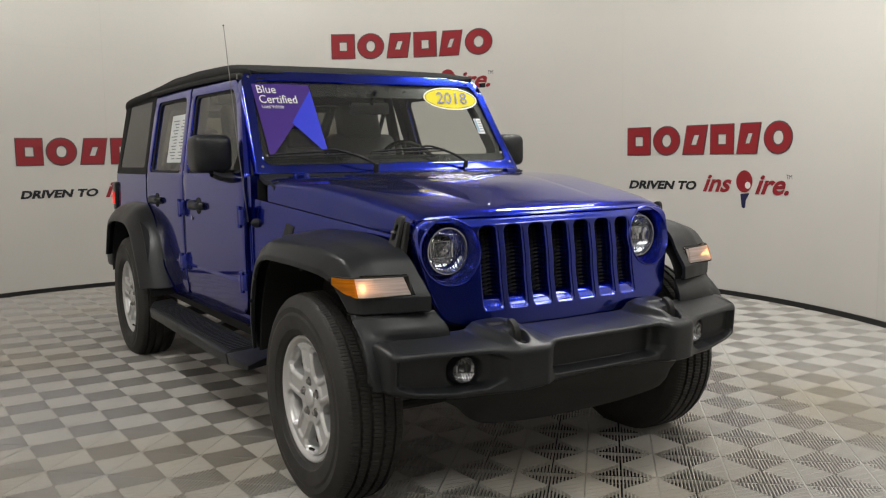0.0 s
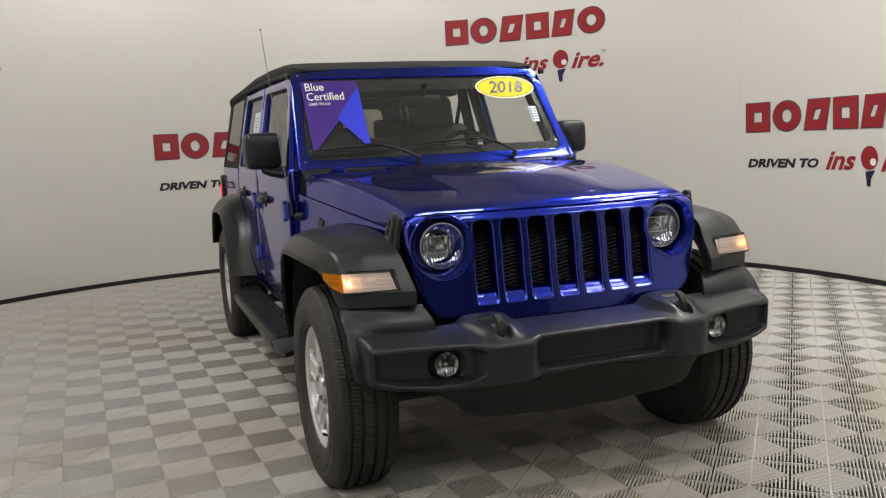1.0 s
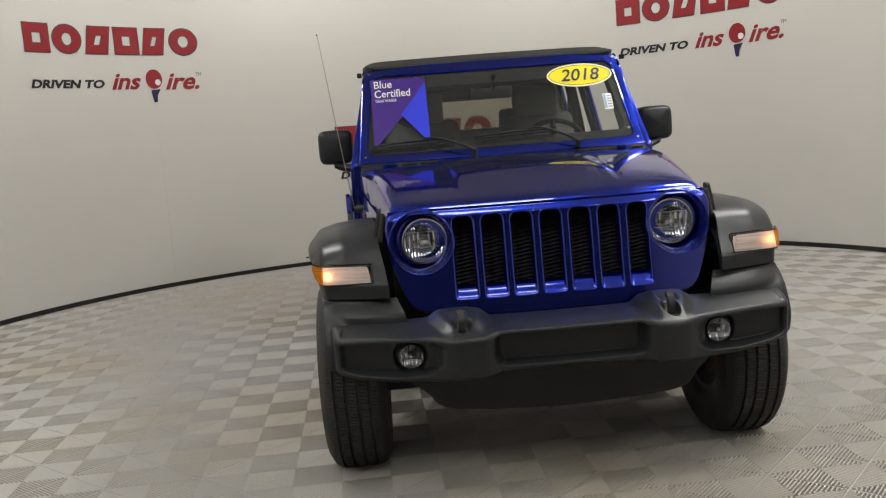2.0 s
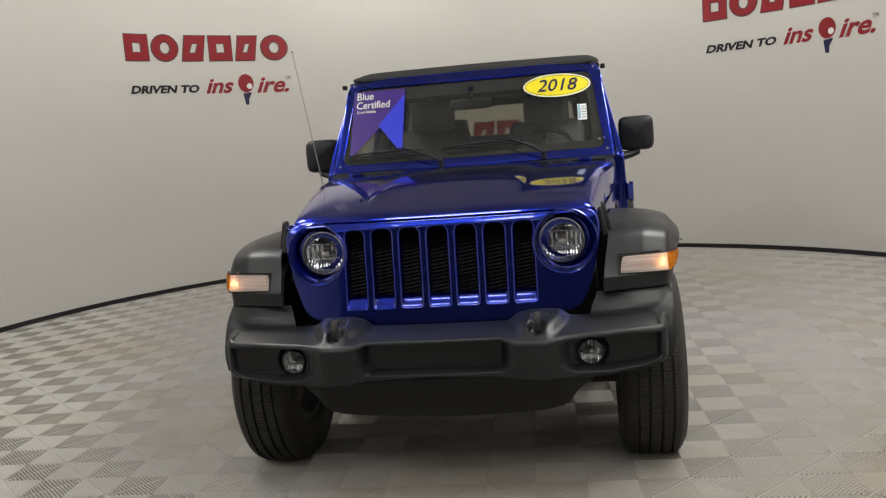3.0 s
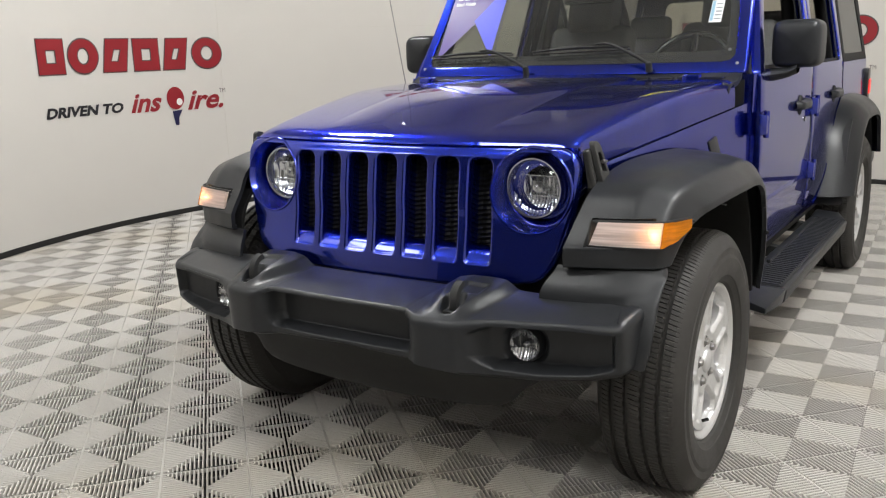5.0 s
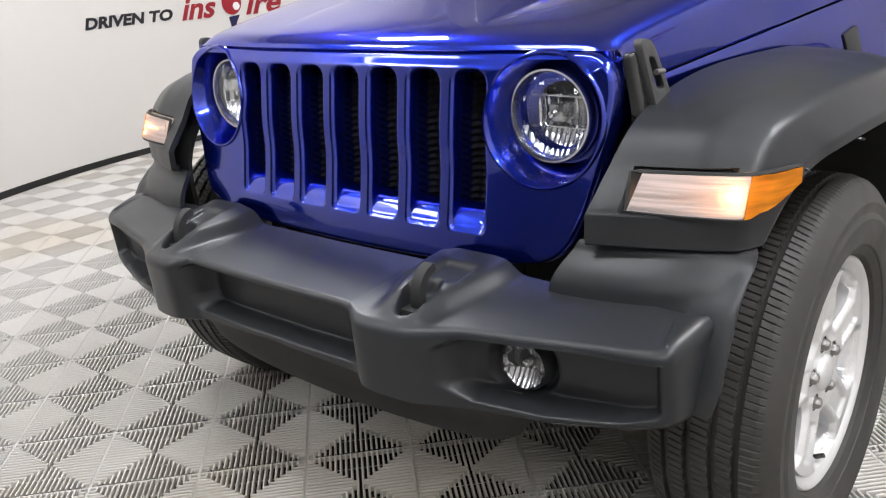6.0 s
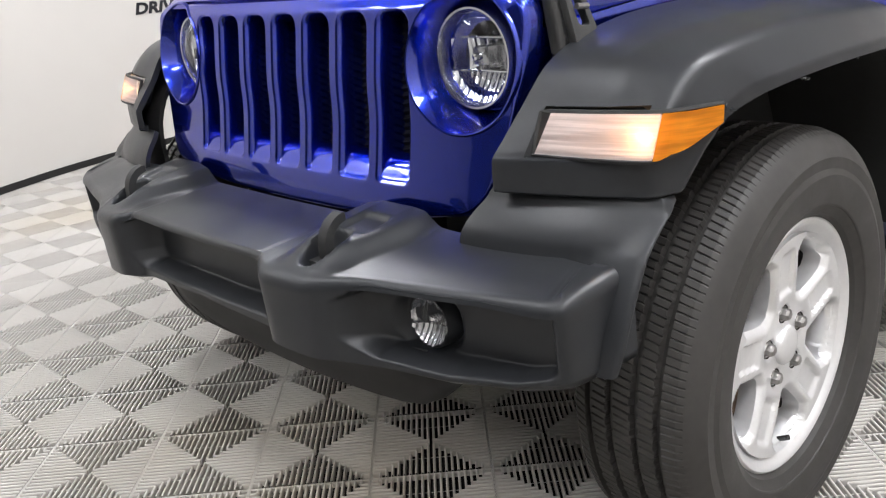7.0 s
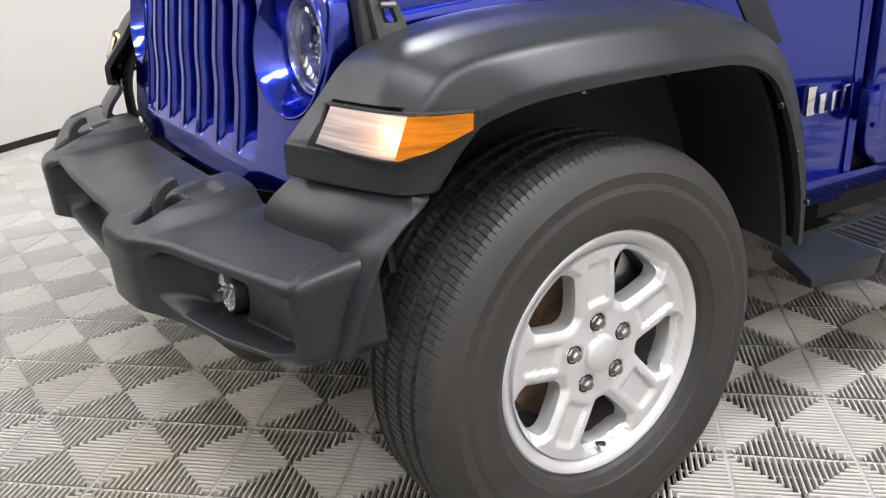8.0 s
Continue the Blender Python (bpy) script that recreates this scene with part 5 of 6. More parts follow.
for s in (-1, 1):
    # rear side cloth with its window
    o = rounded([(2.835, 1.19), (3.725, 1.19), (3.74, 1.69), (2.875, 1.705)], 0.02)
    w = rounded([(2.90, 1.235), (3.645, 1.235), (3.60, 1.665), (2.945, 1.668)], 0.03)
    part("side_cloth", panel(bmesh.new(), o, [w], side(s), (-s * 0.008, 0, 0)), FABRIC, soft_top, "black side cloth")
    g = part("side_window", panel(bmesh.new(), w, [], lambda y, z: (s * (side_x(z) - 0.004), y, z), None), SOFT_PANE, soft_top, "tinted plastic rear side window")
    g.visible_shadow = False
    # rail over the doors
    part("door_rail", tube(bmesh.new(), [(s * 0.682, 1.21, 1.685), (s * 0.690, 1.45, 1.695), (s * 0.692, 2.0, 1.705), (s * 0.694, 2.9, 1.708)], 0.014, 8, 4), MATTE_BLACK, soft_top)
o = rounded([(-0.77, 1.19), (0.77, 1.19), (0.68, 1.68), (-0.68, 1.68)], 0.02)
w = rounded([(-0.58, 1.24), (0.58, 1.24), (0.53, 1.60), (-0.53, 1.60)], 0.05)
part("rear_cloth", panel(bmesh.new(), o, [w], lambda x, z: (x, 3.735, z), (0, 0.01, 0)), FABRIC, soft_top)
g = part("rear_window", panel(bmesh.new(), w, [], lambda x, z: (x, 3.738, z), None), REAR_PANE, soft_top, "clear plastic rear window")
g.visible_shadow = False


# mirrors ------------------------------------------------------------------------
def mirror(s):
    ob = thing("mirror", "", "")
    ob["label"] = "black door mirror on an arm"
    ob.parent = car
    rows = []
    for y, k in ((1.075, 0.72), (1.085, 0.90), (1.11, 0.98), (1.16, 1.0), (1.215, 0.97)):
        cx, cz, hw, hh = 0.868, 1.305, 0.092 * k, 0.092 * k
        ring = [(cx + hw * math.copysign(abs(math.cos(a)) ** 0.38, math.cos(a)), y, cz + hh * math.copysign(abs(math.sin(a)) ** 0.38, math.sin(a))) for a in np.linspace(0, 2 * math.pi, 33)]
        rows.append(ring)
    rows.insert(0, [(0.868 + (p[0] - 0.868) * 0.4, 1.068, 1.305 + (p[2] - 1.305) * 0.4) for p in rows[0]])
    rows.insert(0, [(0.868, 1.066, 1.305)] * 33)
    P = flip(rows, s)
    bm = skin(bmesh.new(), P, 2, 1, 0.01, solid=False)
    bmesh.ops.remove_doubles(bm, verts=bm.verts, dist=1e-5)
    part("shell", bm, PLASTIC, ob, "black mirror housing", 60)
    o = rounded([(-0.08, -0.08), (0.08, -0.08), (0.08, 0.08), (-0.08, 0.08)], 0.02)
    part("mirror_glass", panel(bmesh.new(), o, [], lambda a, b: (s * 0.868 + a, 1.205, 1.305 + b), (0, 0.004, 0)), CHROME, ob, "mirror glass")
    rows = []
    for x, h, d, z in ((0.76, 0.030, 0.06, 1.185), (0.80, 0.024, 0.05, 1.190), (0.845, 0.02, 0.04, 1.198), (0.88, 0.018, 0.035, 1.212)):
        rows.append([(s * x, 1.10 + d * math.cos(a), z + h * math.sin(a)) for a in np.linspace(0, 2 * math.pi, 13)])
    part("arm", skin(bmesh.new(), rows if s > 0 else [r[::-1] for r in rows], 3, 1, 0.004, solid=False), PLASTIC, ob, "black mirror arm")


for s in (-1, 1):
    mirror(s)

# antenna on the right-hand side panel
ant = thing("antenna", "", "")
ant["label"] = "thin metal whip antenna"
ant.parent = car
part("mast", tube(bmesh.new(), [(-0.785, 0.885, 0.99), (-0.83, 0.855, 1.35), (-0.887, 0.805, 1.855)], [0.0035, 0.0025, 0.0016], 6, 6), STEEL, ant)
part("foot", spin(bmesh.new(), [(0, 0.022), (0.02, 0.018), (0.03, 0.008), (0.03, 0.0001)], (-1, -0.1, 0.1), 16, (-0.755, 0.845, 0.985)), MATTE_BLACK, ant)
bm = bmesh.new()
bmesh.ops.create_uvsphere(bm, u_segments=8, v_segments=6, radius=0.004, matrix=Matrix.Translation((-0.888, 0.804, 1.858)))
part("tip", bm, MATTE_BLACK, ant)


# wheels ---------------------------------------------------------------------------
def build_wheel():
    """A wheel at the origin, its face towards +x."""
    ob = thing("wheel", "", "")
    ob["label"] = "black tyre on a five-spoke silver alloy wheel"
    R = 0.395
    prof = [(-0.105, 0.222), (-0.118, 0.245), (-0.126, 0.285), (-0.127, 0.315), (-0.125, 0.345), (-0.112, 0.368), (-0.103, 0.380), (-0.094, 0.387)]
    for g0, g1 in ((-0.070, -0.060), (-0.029, -0.018), (0.018, 0.029), (0.060, 0.070)):
        prof += [(g0 - 0.002, R - 0.30 * g0 * g0), (g0, R - 0.012), (g1, R - 0.012), (g1 + 0.002, R - 0.30 * g1 * g1)]
    prof += [(0.094, 0.387), (0.103, 0.380), (0.112, 0.368), (0.125, 0.345), (0.124, 0.330), (0.1235, 0.326), (0.127, 0.315), (0.126, 0.292), (0.120, 0.266), (0.1185, 0.2635), (0.1165, 0.2625), (0.106, 0.2465), (0.096, 0.2405), (0.08, 0.225), (-0.08, 0.216)]
    n = 1080
    bm = bmesh.new()
    rings = []
    for i in range(n):
        a = 2 * math.pi * i / n
        ring = []
        for x, r in prof:
            k = i % 12
            if r > 0.383 and abs(x) > 0.07:      # dense slanting cuts on the shoulder ribs
                r -= 0.0027 if k in (0, 6) else 0.0
            elif r > R - 0.004:      # short cuts from the groove edges, which run in a slight zigzag
                r -= 0.0032 if k in ((2, 8) if int(abs(x) * 1000) % 2 else (5, 11)) else 0.0
                x += 0.0012 if k < 6 else -0.0012
            tw = a + 0.45 * x
            r = 0.24 + (r - 0.24) * 1.036 if r > 0.24 else r
            y, z = r * math.cos(tw), r * math.sin(tw)
            squash = max(0.0, -0.3765 - z)      # the tyre stands flat on the floor and bulges a little
            ring.append(bm.verts.new((x * (1 + 0.9 * squash), y, max(z, -0.3765))))
        rings.append(ring)
    m = len(prof)
    for i in range(n):
        p, q = rings[i], rings[(i + 1) % n]
        for j in range(m):
            k = (j + 1) % m
            bm.faces.new((p[j], p[k], q[k], q[j]))
    part("tyre", bm, RUBBER, ob, "black all-terrain tyre", 16)
    # rim: lip, barrel coloured dark for the shade inside, and a cast face with five broad spokes
    rim = part("rim", spin(bmesh.new(), [(0.060, 0.206), (0.078, 0.209), (0.087, 0.216), (0.094, 0.225), (0.0985, 0.230), (0.0995, 0.2355), (0.097, 0.2395), (0.090, 0.242), (0.082, 0.240)], (1, 0, 0), 96), ALLOY, ob, "silver painted alloy rim")
    part("barrel", spin(bmesh.new(), [(-0.10, 0.224), (-0.10, 0.214), (-0.095, 0.200), (-0.02, 0.192), (0.050, 0.206), (0.060, 0.214), (-0.08, 0.220)], (1, 0, 0), 64), SHADED_ALLOY, ob, "inner barrel with shade put into its colour")
    windows = []
    for k in range(5):
        mid = 24 + 36 + 72 * k
        pts = []
        for da, r in ((-20.5, 0.178), (-17, 0.194), (-9, 0.1975), (0, 0.1985), (9, 0.1975), (17, 0.194), (20.5, 0.178), (15.5, 0.135), (7, 0.101), (-7, 0.101), (-15.5, 0.135)):
            a = radians(mid + da)
            pts.append((r * math.cos(a), r * math.sin(a)))
        windows.append(rounded(pts, [0.012, 0.010, 0.004, 0.004, 0.004, 0.010, 0.012, 0.05, 0.012, 0.012, 0.05], 5))

    def face_height(p, q):
        r, a = math.hypot(p, q), math.degrees(math.atan2(q, p))
        da = radians((a - 24 + 36) % 72 - 36)
        w = abs(r * math.sin(da))
        hw = float(np.interp(r, (0.09, 0.10, 0.14, 0.178, 0.194, 0.21), (0.047, 0.049, 0.050, 0.049, 0.062, 0.075)))
        x = float(np.interp(r, (0, 0.05, 0.080, 0.095, 0.15, 0.19, 0.212), (0.081, 0.081, 0.081, 0.084, 0.0885, 0.0905, 0.0915)))
        x -= 0.0075 * float(smoothstep(0.100, 0.114, r) * (1 - smoothstep(0.180, 0.192, r)) * (1 - smoothstep(0.021, 0.027, w)))
        x -= 0.0120 * float(smoothstep(hw - 0.014, hw + 0.002, w) * smoothstep(0.084, 0.104, r) * (1 - smoothstep(0.195, 0.203, r)))
        x -= 0.0130 * float(smoothstep(hw - 0.010, hw + 0.008, w) * smoothstep(0.190, 0.198, r) * (1 - smoothstep(0.206, 0.213, r)))
        for j in range(5):
            b = radians(24 + 72 * j)
            d = math.hypot(p - 0.0635 * math.cos(b), q - 0.0635 * math.sin(b))
            x -= 0.006 * float(1 - smoothstep(0.0165, 0.0195, d))
        return x

    cuts = np.arange(-0.207, 0.208, 0.0046)
    bm = panel(bmesh.new(), circle(0, 0, 0.2115, 120), windows, lambda p, q: (face_height(p, q), p, q), (-0.034, 0, 0), cuts, cuts)
    part("rim_face", bm, ALLOY, rim, "silver five-spoke wheel face", 34)
    part("centre_cap", spin(bmesh.new(), [(0.06, 0.0385), (0.085, 0.0375), (0.0895, 0.034), (0.0925, 0.026), (0.094, 0.014), (0.0945, 0.0001)], (1, 0, 0), 36), ALLOY, ob, "silver centre cap")
    for k in range(5):
        a = radians(24 + 72 * k)
        c = (0.074, 0.0635 * math.cos(a), 0.0635 * math.sin(a))
        part("lug_nut", spin(bmesh.new(), [(0, 0.0155), (0.004, 0.0145), (0.006, 0.0125), (0.014, 0.012), (0.018, 0.008), (0.018, 0.0001)], (1, 0, 0), 6, c), STEEL, ob, "dark steel lug nut", 20)
        part("nut_seat", spin(bmesh.new(), [(0.004, 0.019), (0.0055, 0.0175), (0.004, 0.015)], (1, 0, 0), 16, c), GLOSS_BLACK, ob)
    part("brake_disc", spin(bmesh.new(), [(-0.03, 0.08), (-0.03, 0.165), (-0.005, 0.165), (-0.005, 0.09), (0.02, 0.085), (0.03, 0.06), (0.03, 0.0001)], (1, 0, 0), 40), RUST, ob, "rusty brake disc")
    bm = hexa(bmesh.new(), [(-0.05, 0.07, 0.07), (0.02, 0.07, 0.07), (0.02, 0.15, 0.0), (-0.05, 0.15, 0.0), (-0.05, 0.11, 0.16), (0.02, 0.11, 0.16), (0.02, 0.19, 0.07), (-0.05, 0.19, 0.07)], 0.01)
    part("caliper", bm, STEEL, ob, "grey brake caliper")
    part("valve", tube(bmesh.new(), [(0.066, 0.005, -0.207), (0.094, 0.005, -0.192)], 0.0055, 8), GLOSS_BLACK, ob)
    return ob


wheel = build_wheel()
wheel.parent = car
wheel.matrix_basis = pose(0.790, 0.013, 0.3765)
for x, y, turn in ((-0.790, 0.013, 180), (0.790, 3.021, 0), (-0.790, 3.021, 180)):
    copy_thing(wheel, pose(x, y, 0.3765, 0, 0, turn))

# axles, springs and frame rails
for y in (0.0, 3.008):
    bm = tube(bmesh.new(), [(-0.70, y, 0.37), (0.70, y, 0.37)], 0.045, 12)
    axle = part("axle", bm, MATTE_BLACK, car, "dark solid axle")
    bm = bmesh.new()
    bmesh.ops.create_uvsphere(bm, u_segments=20, v_segments=12, radius=0.13, matrix=Matrix.Translation((0.12, y, 0.37)))
    part("differential", bm, MATTE_BLACK, axle)
for s in (-1, 1):
    part("frame_rail", box(bmesh.new(), (min(s * 0.38, s * 0.46), -0.48, 0.45), (max(s * 0.38, s * 0.46), 3.7, 0.57), 0.01), MATTE_BLACK, car, "dark chassis rail")
    part("shock_absorber", tube(bmesh.new(), [(s * 0.58, 0.10, 0.38), (s * 0.55, 0.16, 0.85)], 0.028, 10), MATTE_BLACK, car)
    bm = tube(bmesh.new(), [(s * 0.50 + 0.06 * math.cos(t * 0.7), 0.06 * math.sin(t * 0.7) - 0.02, 0.42 + 0.0078 * t) for t in range(54)], 0.008, 6)
    part("spring", bm, MATTE_BLACK, car)
part("tie_rod", tube(bmesh.new(), [(-0.66, -0.16, 0.34), (0.66, -0.16, 0.34)], 0.018, 8), MATTE_BLACK, car)


# side steps ---------------------------------------------------------------------------
for s in (-1, 1):
    step = thing("side_step", "", "")
    step["label"] = "black running board with ribbed tread"
    step.parent = car
    bm = hexa(bmesh.new(), flip([(0.765, 0.80, 0.345), (0.935, 0.80, 0.352), (0.935, 2.24, 0.352), (0.765, 2.24, 0.345), (0.765, 0.80, 0.424), (0.945, 0.80, 0.412), (0.945, 2.24, 0.412), (0.765, 2.24, 0.424)], s), 0.012, 3)
    part("board", bm, PLASTIC, step)
    bm = hexa(bmesh.new(), flip([(0.765, 0.645, 0.375), (0.920, 0.572, 0.372), (0.932, 0.798, 0.353), (0.765, 0.798, 0.347), (0.765, 0.650, 0.415), (0.918, 0.578, 0.392), (0.942, 0.798, 0.411), (0.765, 0.798, 0.423)], s), 0.006, 2)
    part("front_end", bm, PLASTIC, step, "tapered black end")
    bm = hexa(bmesh.new(), flip([(0.765, 2.242, 0.347), (0.932, 2.242, 0.353), (0.885, 2.40, 0.370), (0.765, 2.40, 0.385), (0.765, 2.242, 0.423), (0.942, 2.242, 0.411), (0.88, 2.40, 0.425), (0.765, 2.40, 0.435)], s), 0.012, 3)
    part("rear_end", bm, PLASTIC, step, "tapered black end")
    bm = hexa(bmesh.new(), flip([(0.80, 0.81, 0.412), (0.925, 0.81, 0.405), (0.925, 2.22, 0.405), (0.80, 2.22, 0.412), (0.80, 0.81, 0.4245), (0.925, 0.81, 0.4165), (0.925, 2.22, 0.4165), (0.80, 2.22, 0.4245)], s))
    part("tread_pad", bm, MATTE_BLACK, step, "matte tread pad")
    for i in range(46):
        y = 0.815 + 0.0305 * i
        bm = hexa(bmesh.new(), flip([(0.81, y, 0.421), (0.915, y, 0.4145), (0.915, y + 0.014, 0.4145), (0.81, y + 0.014, 0.421), (0.812, y + 0.002, 0.4285), (0.913, y + 0.002, 0.422), (0.913, y + 0.012, 0.422), (0.812, y + 0.012, 0.4285)], s))
        part("tread_rib", bm, PLASTIC, step)
    for y in (0.9, 1.5, 2.1):
        part("bracket", hexa(bmesh.new(), flip([(0.50, y, 0.37), (0.80, y, 0.36), (0.80, y + 0.05, 0.36), (0.50, y + 0.05, 0.37), (0.50, y, 0.46), (0.80, y, 0.40), (0.80, y + 0.05, 0.40), (0.50, y + 0.05, 0.46)], s)), MATTE_BLACK, step)


# cabin -----------------------------------------------------------------------------------
bm = skin(bmesh.new(), [[(x, y, z - 0.02 * (x / 0.7) ** 2) for x in (0.70, 0.35, 0, -0.35, -0.70)] for y, z in ((0.88, 1.24), (1.0, 1.265), (1.15, 1.262), (1.24, 1.235), (1.27, 1.12), (1.26, 0.85))], 3, 2, 0.02)
part("dashboard", bm, MATTE_BLACK, car, "black dashboard")
wheel_c = Vector((0.37, 1.38, 1.20))
ax = Vector((0, -0.86, 0.5)).normalized()
bm = bmesh.new()
u = Vector((1, 0, 0))
v = ax.cross(u)
tube(bm, [tuple(wheel_c + (u * math.cos(t) + v * math.sin(t)) * 0.185) for t in np.linspace(0, 2 * math.pi, 41)], 0.014, 8, cap=False)
sw = part("steering_wheel", bm, GLOSS_BLACK, car, "black steering wheel")
for t in (0, math.pi, -math.pi / 2):
    part("spoke", tube(bmesh.new(), [tuple(wheel_c), tuple(wheel_c + (u * math.cos(t) - v * math.sin(t) * 1.0) * 0.18)], 0.016, 8), GLOSS_BLACK, sw)
part("hub", spin(bmesh.new(), [(-0.02, 0.06), (0.03, 0.055), (0.04, 0.0001)], -ax, 20, wheel_c), MATTE_BLACK, sw)


def cushion(bm, c, size, r, m=Matrix()):
    n = len(bm.verts)
    g = bmesh.ops.create_cube(bm, size=1, matrix=Matrix.Translation(c) @ m @ Matrix.Diagonal((*size, 1)))
    bmesh.ops.bevel(bm, geom=list({e for w in g["verts"] for e in w.link_edges}), offset=r, segments=4, profile=0.5, affect="EDGES")
    return bm


for x in (-0.37, 0.37):
    seat = thing("seat", "", "")
    seat["label"] = "dark grey cloth front seat"
    seat.parent = car
    lean = Matrix.Rotation(radians(-16), 4, "X")
    part("cushion", cushion(bmesh.new(), (x, 1.68, 0.80), (0.50, 0.50, 0.16), 0.05), SEAT, seat)
    part("backrest", cushion(bmesh.new(), (x, 1.98, 1.14), (0.48, 0.13, 0.58), 0.055, lean), SEAT, seat)
    part("headrest", cushion(bmesh.new(), (x, 2.06, 1.48), (0.29, 0.11, 0.25), 0.05, lean), SEAT, seat)
    for d in (-0.06, 0.06):
        part("headrest_post", tube(bmesh.new(), [(x + d, 2.04, 1.38), (x + d, 2.06, 1.45)], 0.007, 6), CHROME, seat)
bench = thing("rear_seat", "", "")
bench["label"] = "dark grey rear bench"
bench.parent = car
part("cushion", cushion(bmesh.new(), (0, 2.62, 0.82), (1.25, 0.48, 0.16), 0.05), SEAT, bench)
part("backrest", cushion(bmesh.new(), (0, 2.93, 1.10), (1.25, 0.13, 0.52), 0.05, Matrix.Rotation(radians(-14), 4, "X")), SEAT, bench)
for x in (-0.38, 0.38):
    part("headrest", cushion(bmesh.new(), (x, 3.0, 1.42), (0.26, 0.09, 0.14), 0.035), SEAT, bench)

bar = thing("roll_bar", "", "")
bar["label"] = "padded black roll cage"
bar.parent = car
for s in (-1, 1):
    part("rail", tube(bmesh.new(), [(s * 0.60, 1.16, 1.64), (s * 0.60, 1.6, 1.685), (s * 0.60, 2.1, 1.69), (s * 0.60, 2.9, 1.66), (s * 0.62, 3.30, 1.20)], 0.036, 12, 6), MATTE_BLACK, bar)
    part("pillar", tube(bmesh.new(), [(s * 0.60, 2.10, 1.68), (s * 0.67, 2.06, 1.20), (s * 0.69, 2.05, 0.8)], 0.034, 12, 5), MATTE_BLACK, bar)
    # sloping strap of the cage
    part("strap", tube(bmesh.new(), [(s * 0.62, 2.14, 1.62), (s * 0.66, 2.4, 1.36), (s * 0.68, 2.75, 1.14)], 0.014, 8, 4), MATTE_BLACK, bar)
for y, z in ((2.1, 1.685), (2.95, 1.645)):
    part("cross_bar", tube(bmesh.new(), [(-0.60, y, z), (0.60, y, z)], 0.036, 12), MATTE_BLACK, bar)
part("sound_bar", box(bmesh.new(), (-0.55, 2.02, 1.60), (0.55, 2.16, 1.66), 0.02), MATTE_BLACK, bar)
for s in (-1, 1):
    part("pillar_trim", tube(bmesh.new(), [(s * 0.668, 0.94, 1.23), (s * 0.652, 1.085, 1.44), (s * 0.632, 1.225, 1.64)], 0.028, 10, 3), MATTE_BLACK, car, "black inner pillar trim")
mir = part("rear_view_mirror", box(bmesh.new(), (-0.125, 1.135, 1.50), (0.105, 1.165, 1.565), 0.016), GLOSS_BLACK, car, "black inside mirror")
part("stalk", tube(bmesh.new(), [(0.0, 1.10, 1.62), (0.0, 1.13, 1.57), (0.0, 1.15, 1.545)], 0.012, 8), GLOSS_BLACK, mir)
for s in (-1, 1):
    part("sun_visor", box(bmesh.new(), (s * 0.34 - 0.20, 1.16, 1.615), (s * 0.34 + 0.20, 1.34, 1.635), 0.008), MATTE_BLACK, car, "dark sun visor, folded up")


# things stuck to the glass -------------------------------------------------------------------
def glass_sheet(name, outline, mat, parent, out, label=""):
    return part(name, panel(bmesh.new(), outline, [], lambda a, b: screen(a, b, out), None, np.arange(-0.65, 0.7, 0.1), ()), mat, parent, label)


flag = thing("windscreen_banner", "purple and blue swallow-tailed banner sticker with white words on the windscreen", "sticker")
glass_sheet("purple_field", [(-0.655, 1.642), (-0.365, 1.642), (-0.365, 1.642 - 0.13), (-0.51, 1.425), (-0.655, 1.275)], PURPLE, flag, 0.001)
glass_sheet("blue_field", [(-0.365, 1.612), (-0.365, 1.285), (-0.505, 1.447)], BLUE_VINYL, flag, 0.003)
letters("Blue", 0.040, 0.094, (-0.636, 1.592), lambda a, b: screen(a, b, 0.005), WHITE, flag, 0, 0.008, "white lettering")
letters("Certified", 0.041, 0.188, (-0.636, 1.542), lambda a, b: screen(a, b, 0.005), WHITE, flag, 0, 0.008, "white lettering")
letters("Used Vehicle", 0.017, 0.108, (-0.632, 1.517), lambda a, b: screen(a, b, 0.005), WHITE, flag, 0, 0.004, "small white lettering")

year = thing("year_sticker", "yellow oval sticker with a dark year number on the windscreen", "sticker")
glass_sheet("oval", circle(0.463, 1.588, 0.172, 48, 0.058), YELLOW, year, 0.001)
part("rim", panel(bmesh.new(), circle(0.463, 1.588, 0.178, 48, 0.063), [circle(0.463, 1.588, 0.172, 48, 0.058)], lambda a, b: screen(a, b, 0.0015), None), WHITE, year, "white rim")
part("rim", panel(bmesh.new(), circle(0.463, 1.588, 0.167, 48, 0.054), [circle(0.463, 1.588, 0.1645, 48, 0.052)], lambda a, b: screen(a, b, 0.0025), None), NAVY, year, "thin dark rim")
letters("2018", 0.066, 0.215, (0.358, 1.556), lambda a, b: screen(a, b, 0.004), NAVY, year, 0.25, 0.01, "dark italic numerals")

note = thing("inspection_sticker", "small white and pale blue paper sticker on the windscreen", "sticker")
ink_blue = principled("pale blue print", (0.25, 0.42, 0.55), 0.6)
glass_sheet("paper", [(0.565, 1.395), (0.612, 1.395), (0.612, 1.478), (0.565, 1.478)], PAPER, note, 0.001)
glass_sheet("print", [(0.568, 1.40), (0.580, 1.40), (0.580, 1.475), (0.568, 1.475)], ink_blue, note, 0.003)
for i in range(5):
    glass_sheet("print", [(0.585, 1.405 + 0.014 * i), (0.608, 1.405 + 0.014 * i), (0.608, 1.41 + 0.014 * i), (0.585, 1.41 + 0.014 * i)], INK, note, 0.003)

sheet = thing("price_sheet", "white printed paper sheet behind the rear door window", "paper sheet")


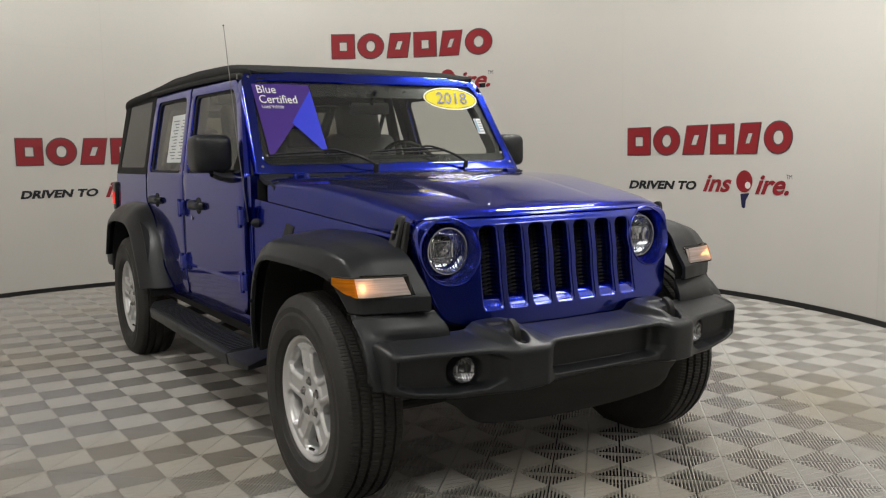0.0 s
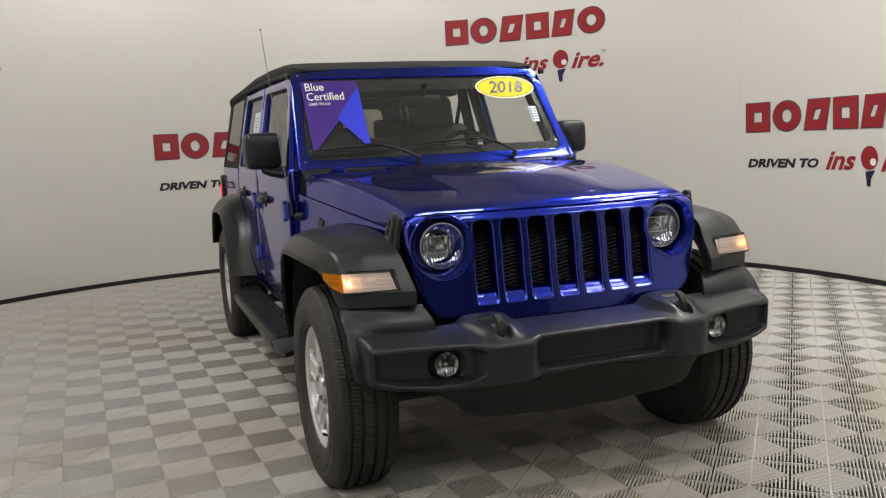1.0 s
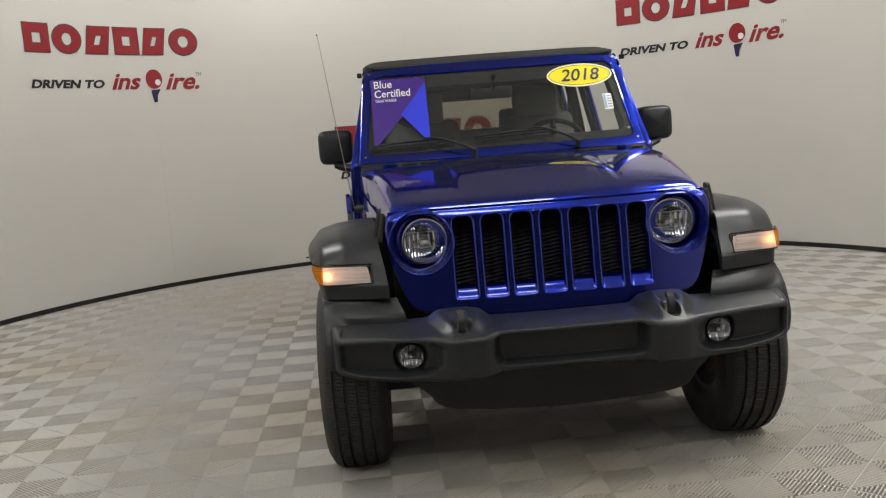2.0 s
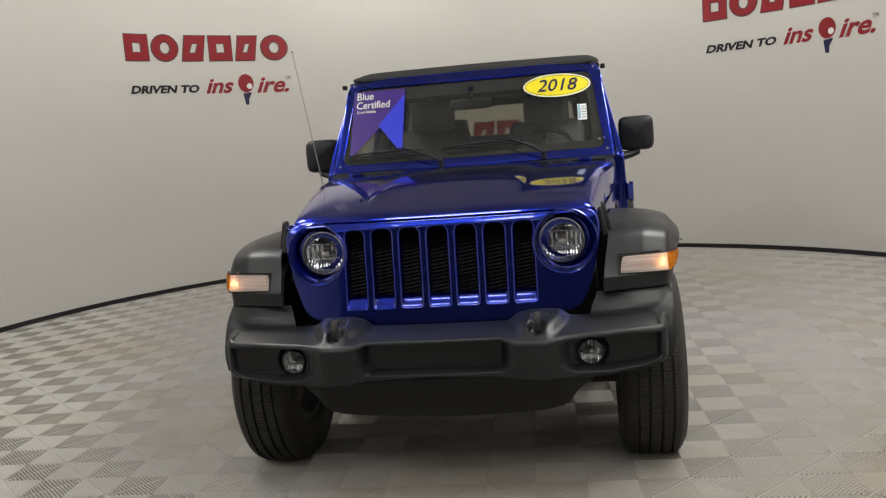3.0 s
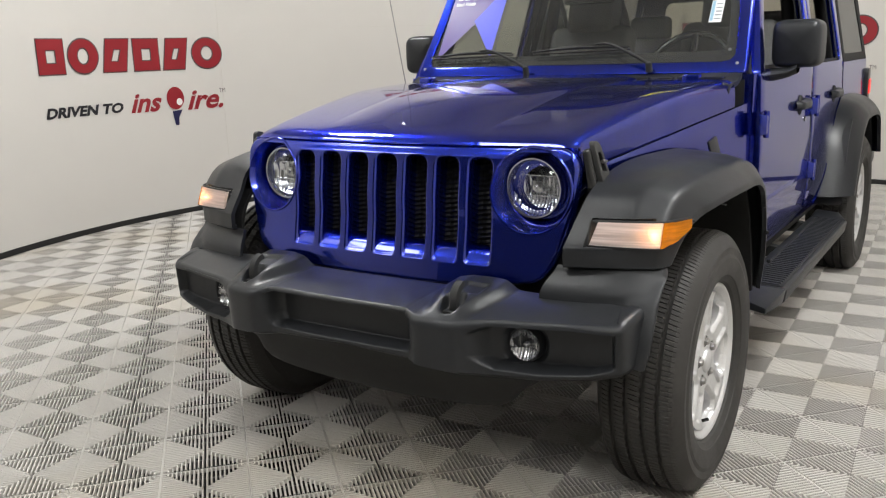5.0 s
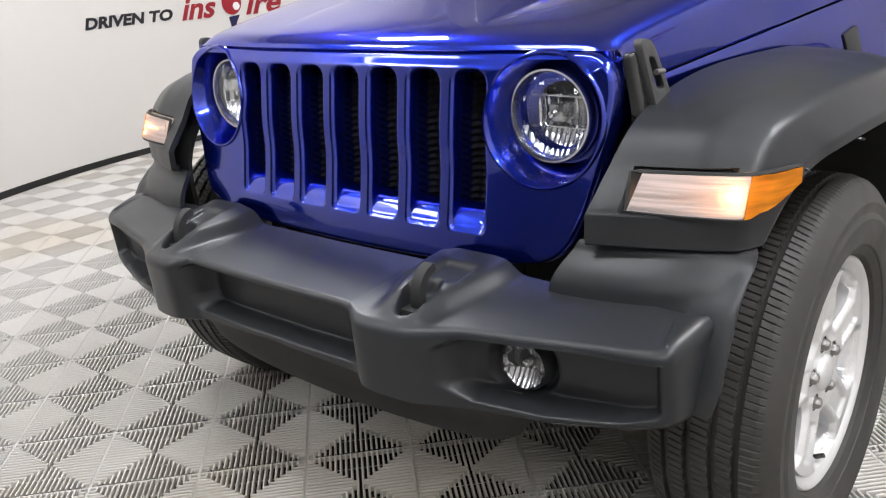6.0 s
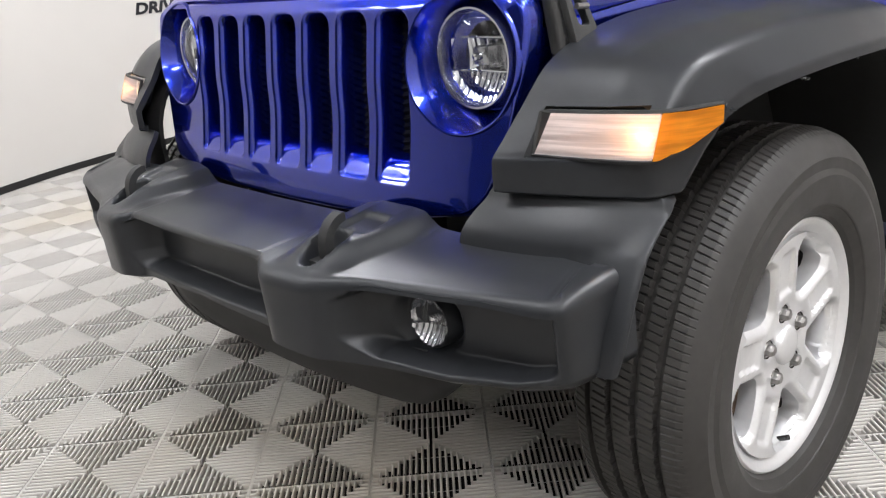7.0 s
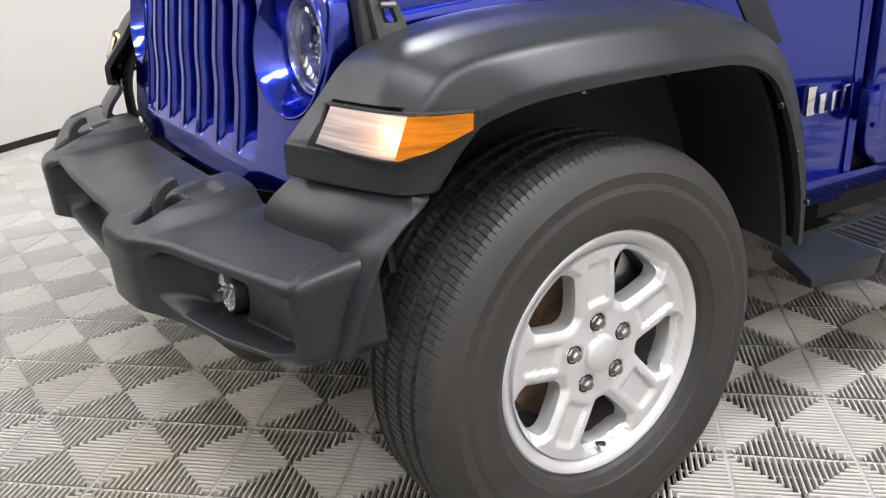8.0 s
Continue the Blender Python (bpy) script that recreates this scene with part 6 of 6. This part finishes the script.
def on_side(y, z, out):
    return (-(side_x(z) - 0.02 + out), y, z)


part("paper", panel(bmesh.new(), [(2.075, 1.265), (2.42, 1.265), (2.43, 1.545), (2.085, 1.545)], [], lambda y, z: on_side(y, z, 0.002), None), PAPER, sheet)
for i in range(13):
    for y0, w in ((2.095, 0.13), (2.25, 0.15)):
        z = 1.285 + 0.0185 * i
        w2 = w * (0.45 + 0.5 * ((i * 7 + int(y0 * 100)) % 5) / 5)
        part("print", panel(bmesh.new(), [(y0, z), (y0 + w2, z), (y0 + w2, z + 0.006), (y0, z + 0.006)], [], lambda y, z: on_side(y, z, 0.004), None), INK, sheet)

# ---------------------------------------------------------------- ribbed floor tiles
PITCH, TURN_DEG, OFF_U, OFF_V = 0.27715, 47.588, 0.19477, -0.32353
RIBS = 20


def tile_geometry():
    """One open-ribbed tile, centred, its top at z = 0: in each of its four quarters the ribs run square to the tile's edge."""
    h = PITCH / 2 - 0.0005
    vs, fs = [], []

    def bar(x0, x1, y0, y1a, y1b, top, low, turn):
        # a bar from y0 to its slanted inner end
        c, s = ((1, 0), (0, 1), (-1, 0), (0, -1))[turn]
        k = len(vs)
        w = x1 - x0
        prof = ((x0, low), (x0 + 0.03 * w, top - 0.42 * w), (x0 + 0.28 * w, top), (x1 - 0.28 * w, top), (x1 - 0.03 * w, top - 0.42 * w), (x1, low))
        for y in (y0, y1a):
            for x, z in prof:
                vs.append((x * c - y * s, x * s + y * c, z))
        for i in range(5):
            fs.append((k + i, k + i + 6, k + i + 7, k + i + 1))
        fs.append((k + 11, k + 10, k + 7, k + 6))
        fs.append((k + 10, k + 9, k + 8, k + 7))

    step = 2 * h / RIBS
    half = step * 0.225
    for q in range(4):
        for i in range(RIBS):
            x = -h + step * (i + 0.5)
            e = -abs(x) - 0.001
            if -h + 0.004 < e - 0.002:
                bar(x - half, x + half, -h + 0.0032, e, e, 0.0, -0.017, q)
        # edge strip with its outer face
        k = len(vs)
        c, s = ((1, 0), (0, 1), (-1, 0), (0, -1))[q]
        for x, y, z in ((-h, -h, -0.015), (h, -h, -0.015), (h, -h, -0.0035), (-h, -h, -0.0035), (-h + 0.0028, -h + 0.0028, -0.0035), (h - 0.0028, -h + 0.0028, -0.0035), (-h + 0.0028, -h + 0.0028, -0.015), (h - 0.0028, -h + 0.0028, -0.015)):
            vs.append((x * c - y * s, x * s + y * c, z))
        fs.extend([(k, k + 1, k + 2, k + 3), (k + 3, k + 2, k + 5, k + 4), (k + 4, k + 5, k + 7, k + 6)])
        # low cross bar that ties the ribs together
        for d in (0.5,):
            y = -h * d
            k = len(vs)
            w = h * d
            for x, yy in ((-w, y - 0.0015), (w, y - 0.0015), (w, y + 0.0015), (-w, y + 0.0015)):
                vs.append((x * c - yy * s, x * s + yy * c, -0.005))
            fs.append((k, k + 1, k + 2, k + 3))
    return np.array(vs), fs


tv, tf = tile_geometry()
tile_mesh = bpy.data.meshes.new("floor_tile")
tile_mesh.from_pydata(tv.tolist(), [], tf)
tile_mesh.materials.append(TILE)
ca, sa = math.cos(radians(TURN_DEG)), math.sin(radians(TURN_DEG))
spots = []
for i in range(-45, 46):
    for j in range(-45, 46):
        u, v = (i + 0.5 + OFF_U) * PITCH, (j + 0.5 + OFF_V) * PITCH
        x, y = u * ca - v * sa, u * sa + v * ca
        inside = math.hypot(x - CX, y - CY) < RADIUS + 0.15 and (y > YE or abs(x - CX) < 3.4)
        front = YB < y <= YE and abs(x - CX) < 3.35
        if inside or front:
            spots.append((math.hypot(x - 0.4, y + 0.6), x, y))
spots.sort()
floor_ob = bpy.data.objects["floor"]
rest_v, rest_f, n = [], [], 0
for k, (d, x, y) in enumerate(spots):
    q = random.randrange(4)
    if k < 300:
        ob = new("floor_tile", tile_mesh)
        ob.parent = floor_ob
        ob.matrix_basis = pose(x, y, 0, 0, 0, TURN_DEG + 90 * q)
    else:
        w = np.stack([tv[:, 0] * ca - tv[:, 1] * sa + x, tv[:, 0] * sa + tv[:, 1] * ca + y, tv[:, 2]], 1)
        rest_v.append(w)
        rest_f.append(np.array(tf) + n)
        n += len(tv)
me = bpy.data.meshes.new("floor_tiles")
me.from_pydata(np.concatenate(rest_v).tolist(), [], np.concatenate(rest_f).tolist())
me.materials.append(TILE)
rest = new("floor_tiles", me)
rest.parent = floor_ob
tagged(rest, "grey open-ribbed plastic floor tiles", kind="stuff")
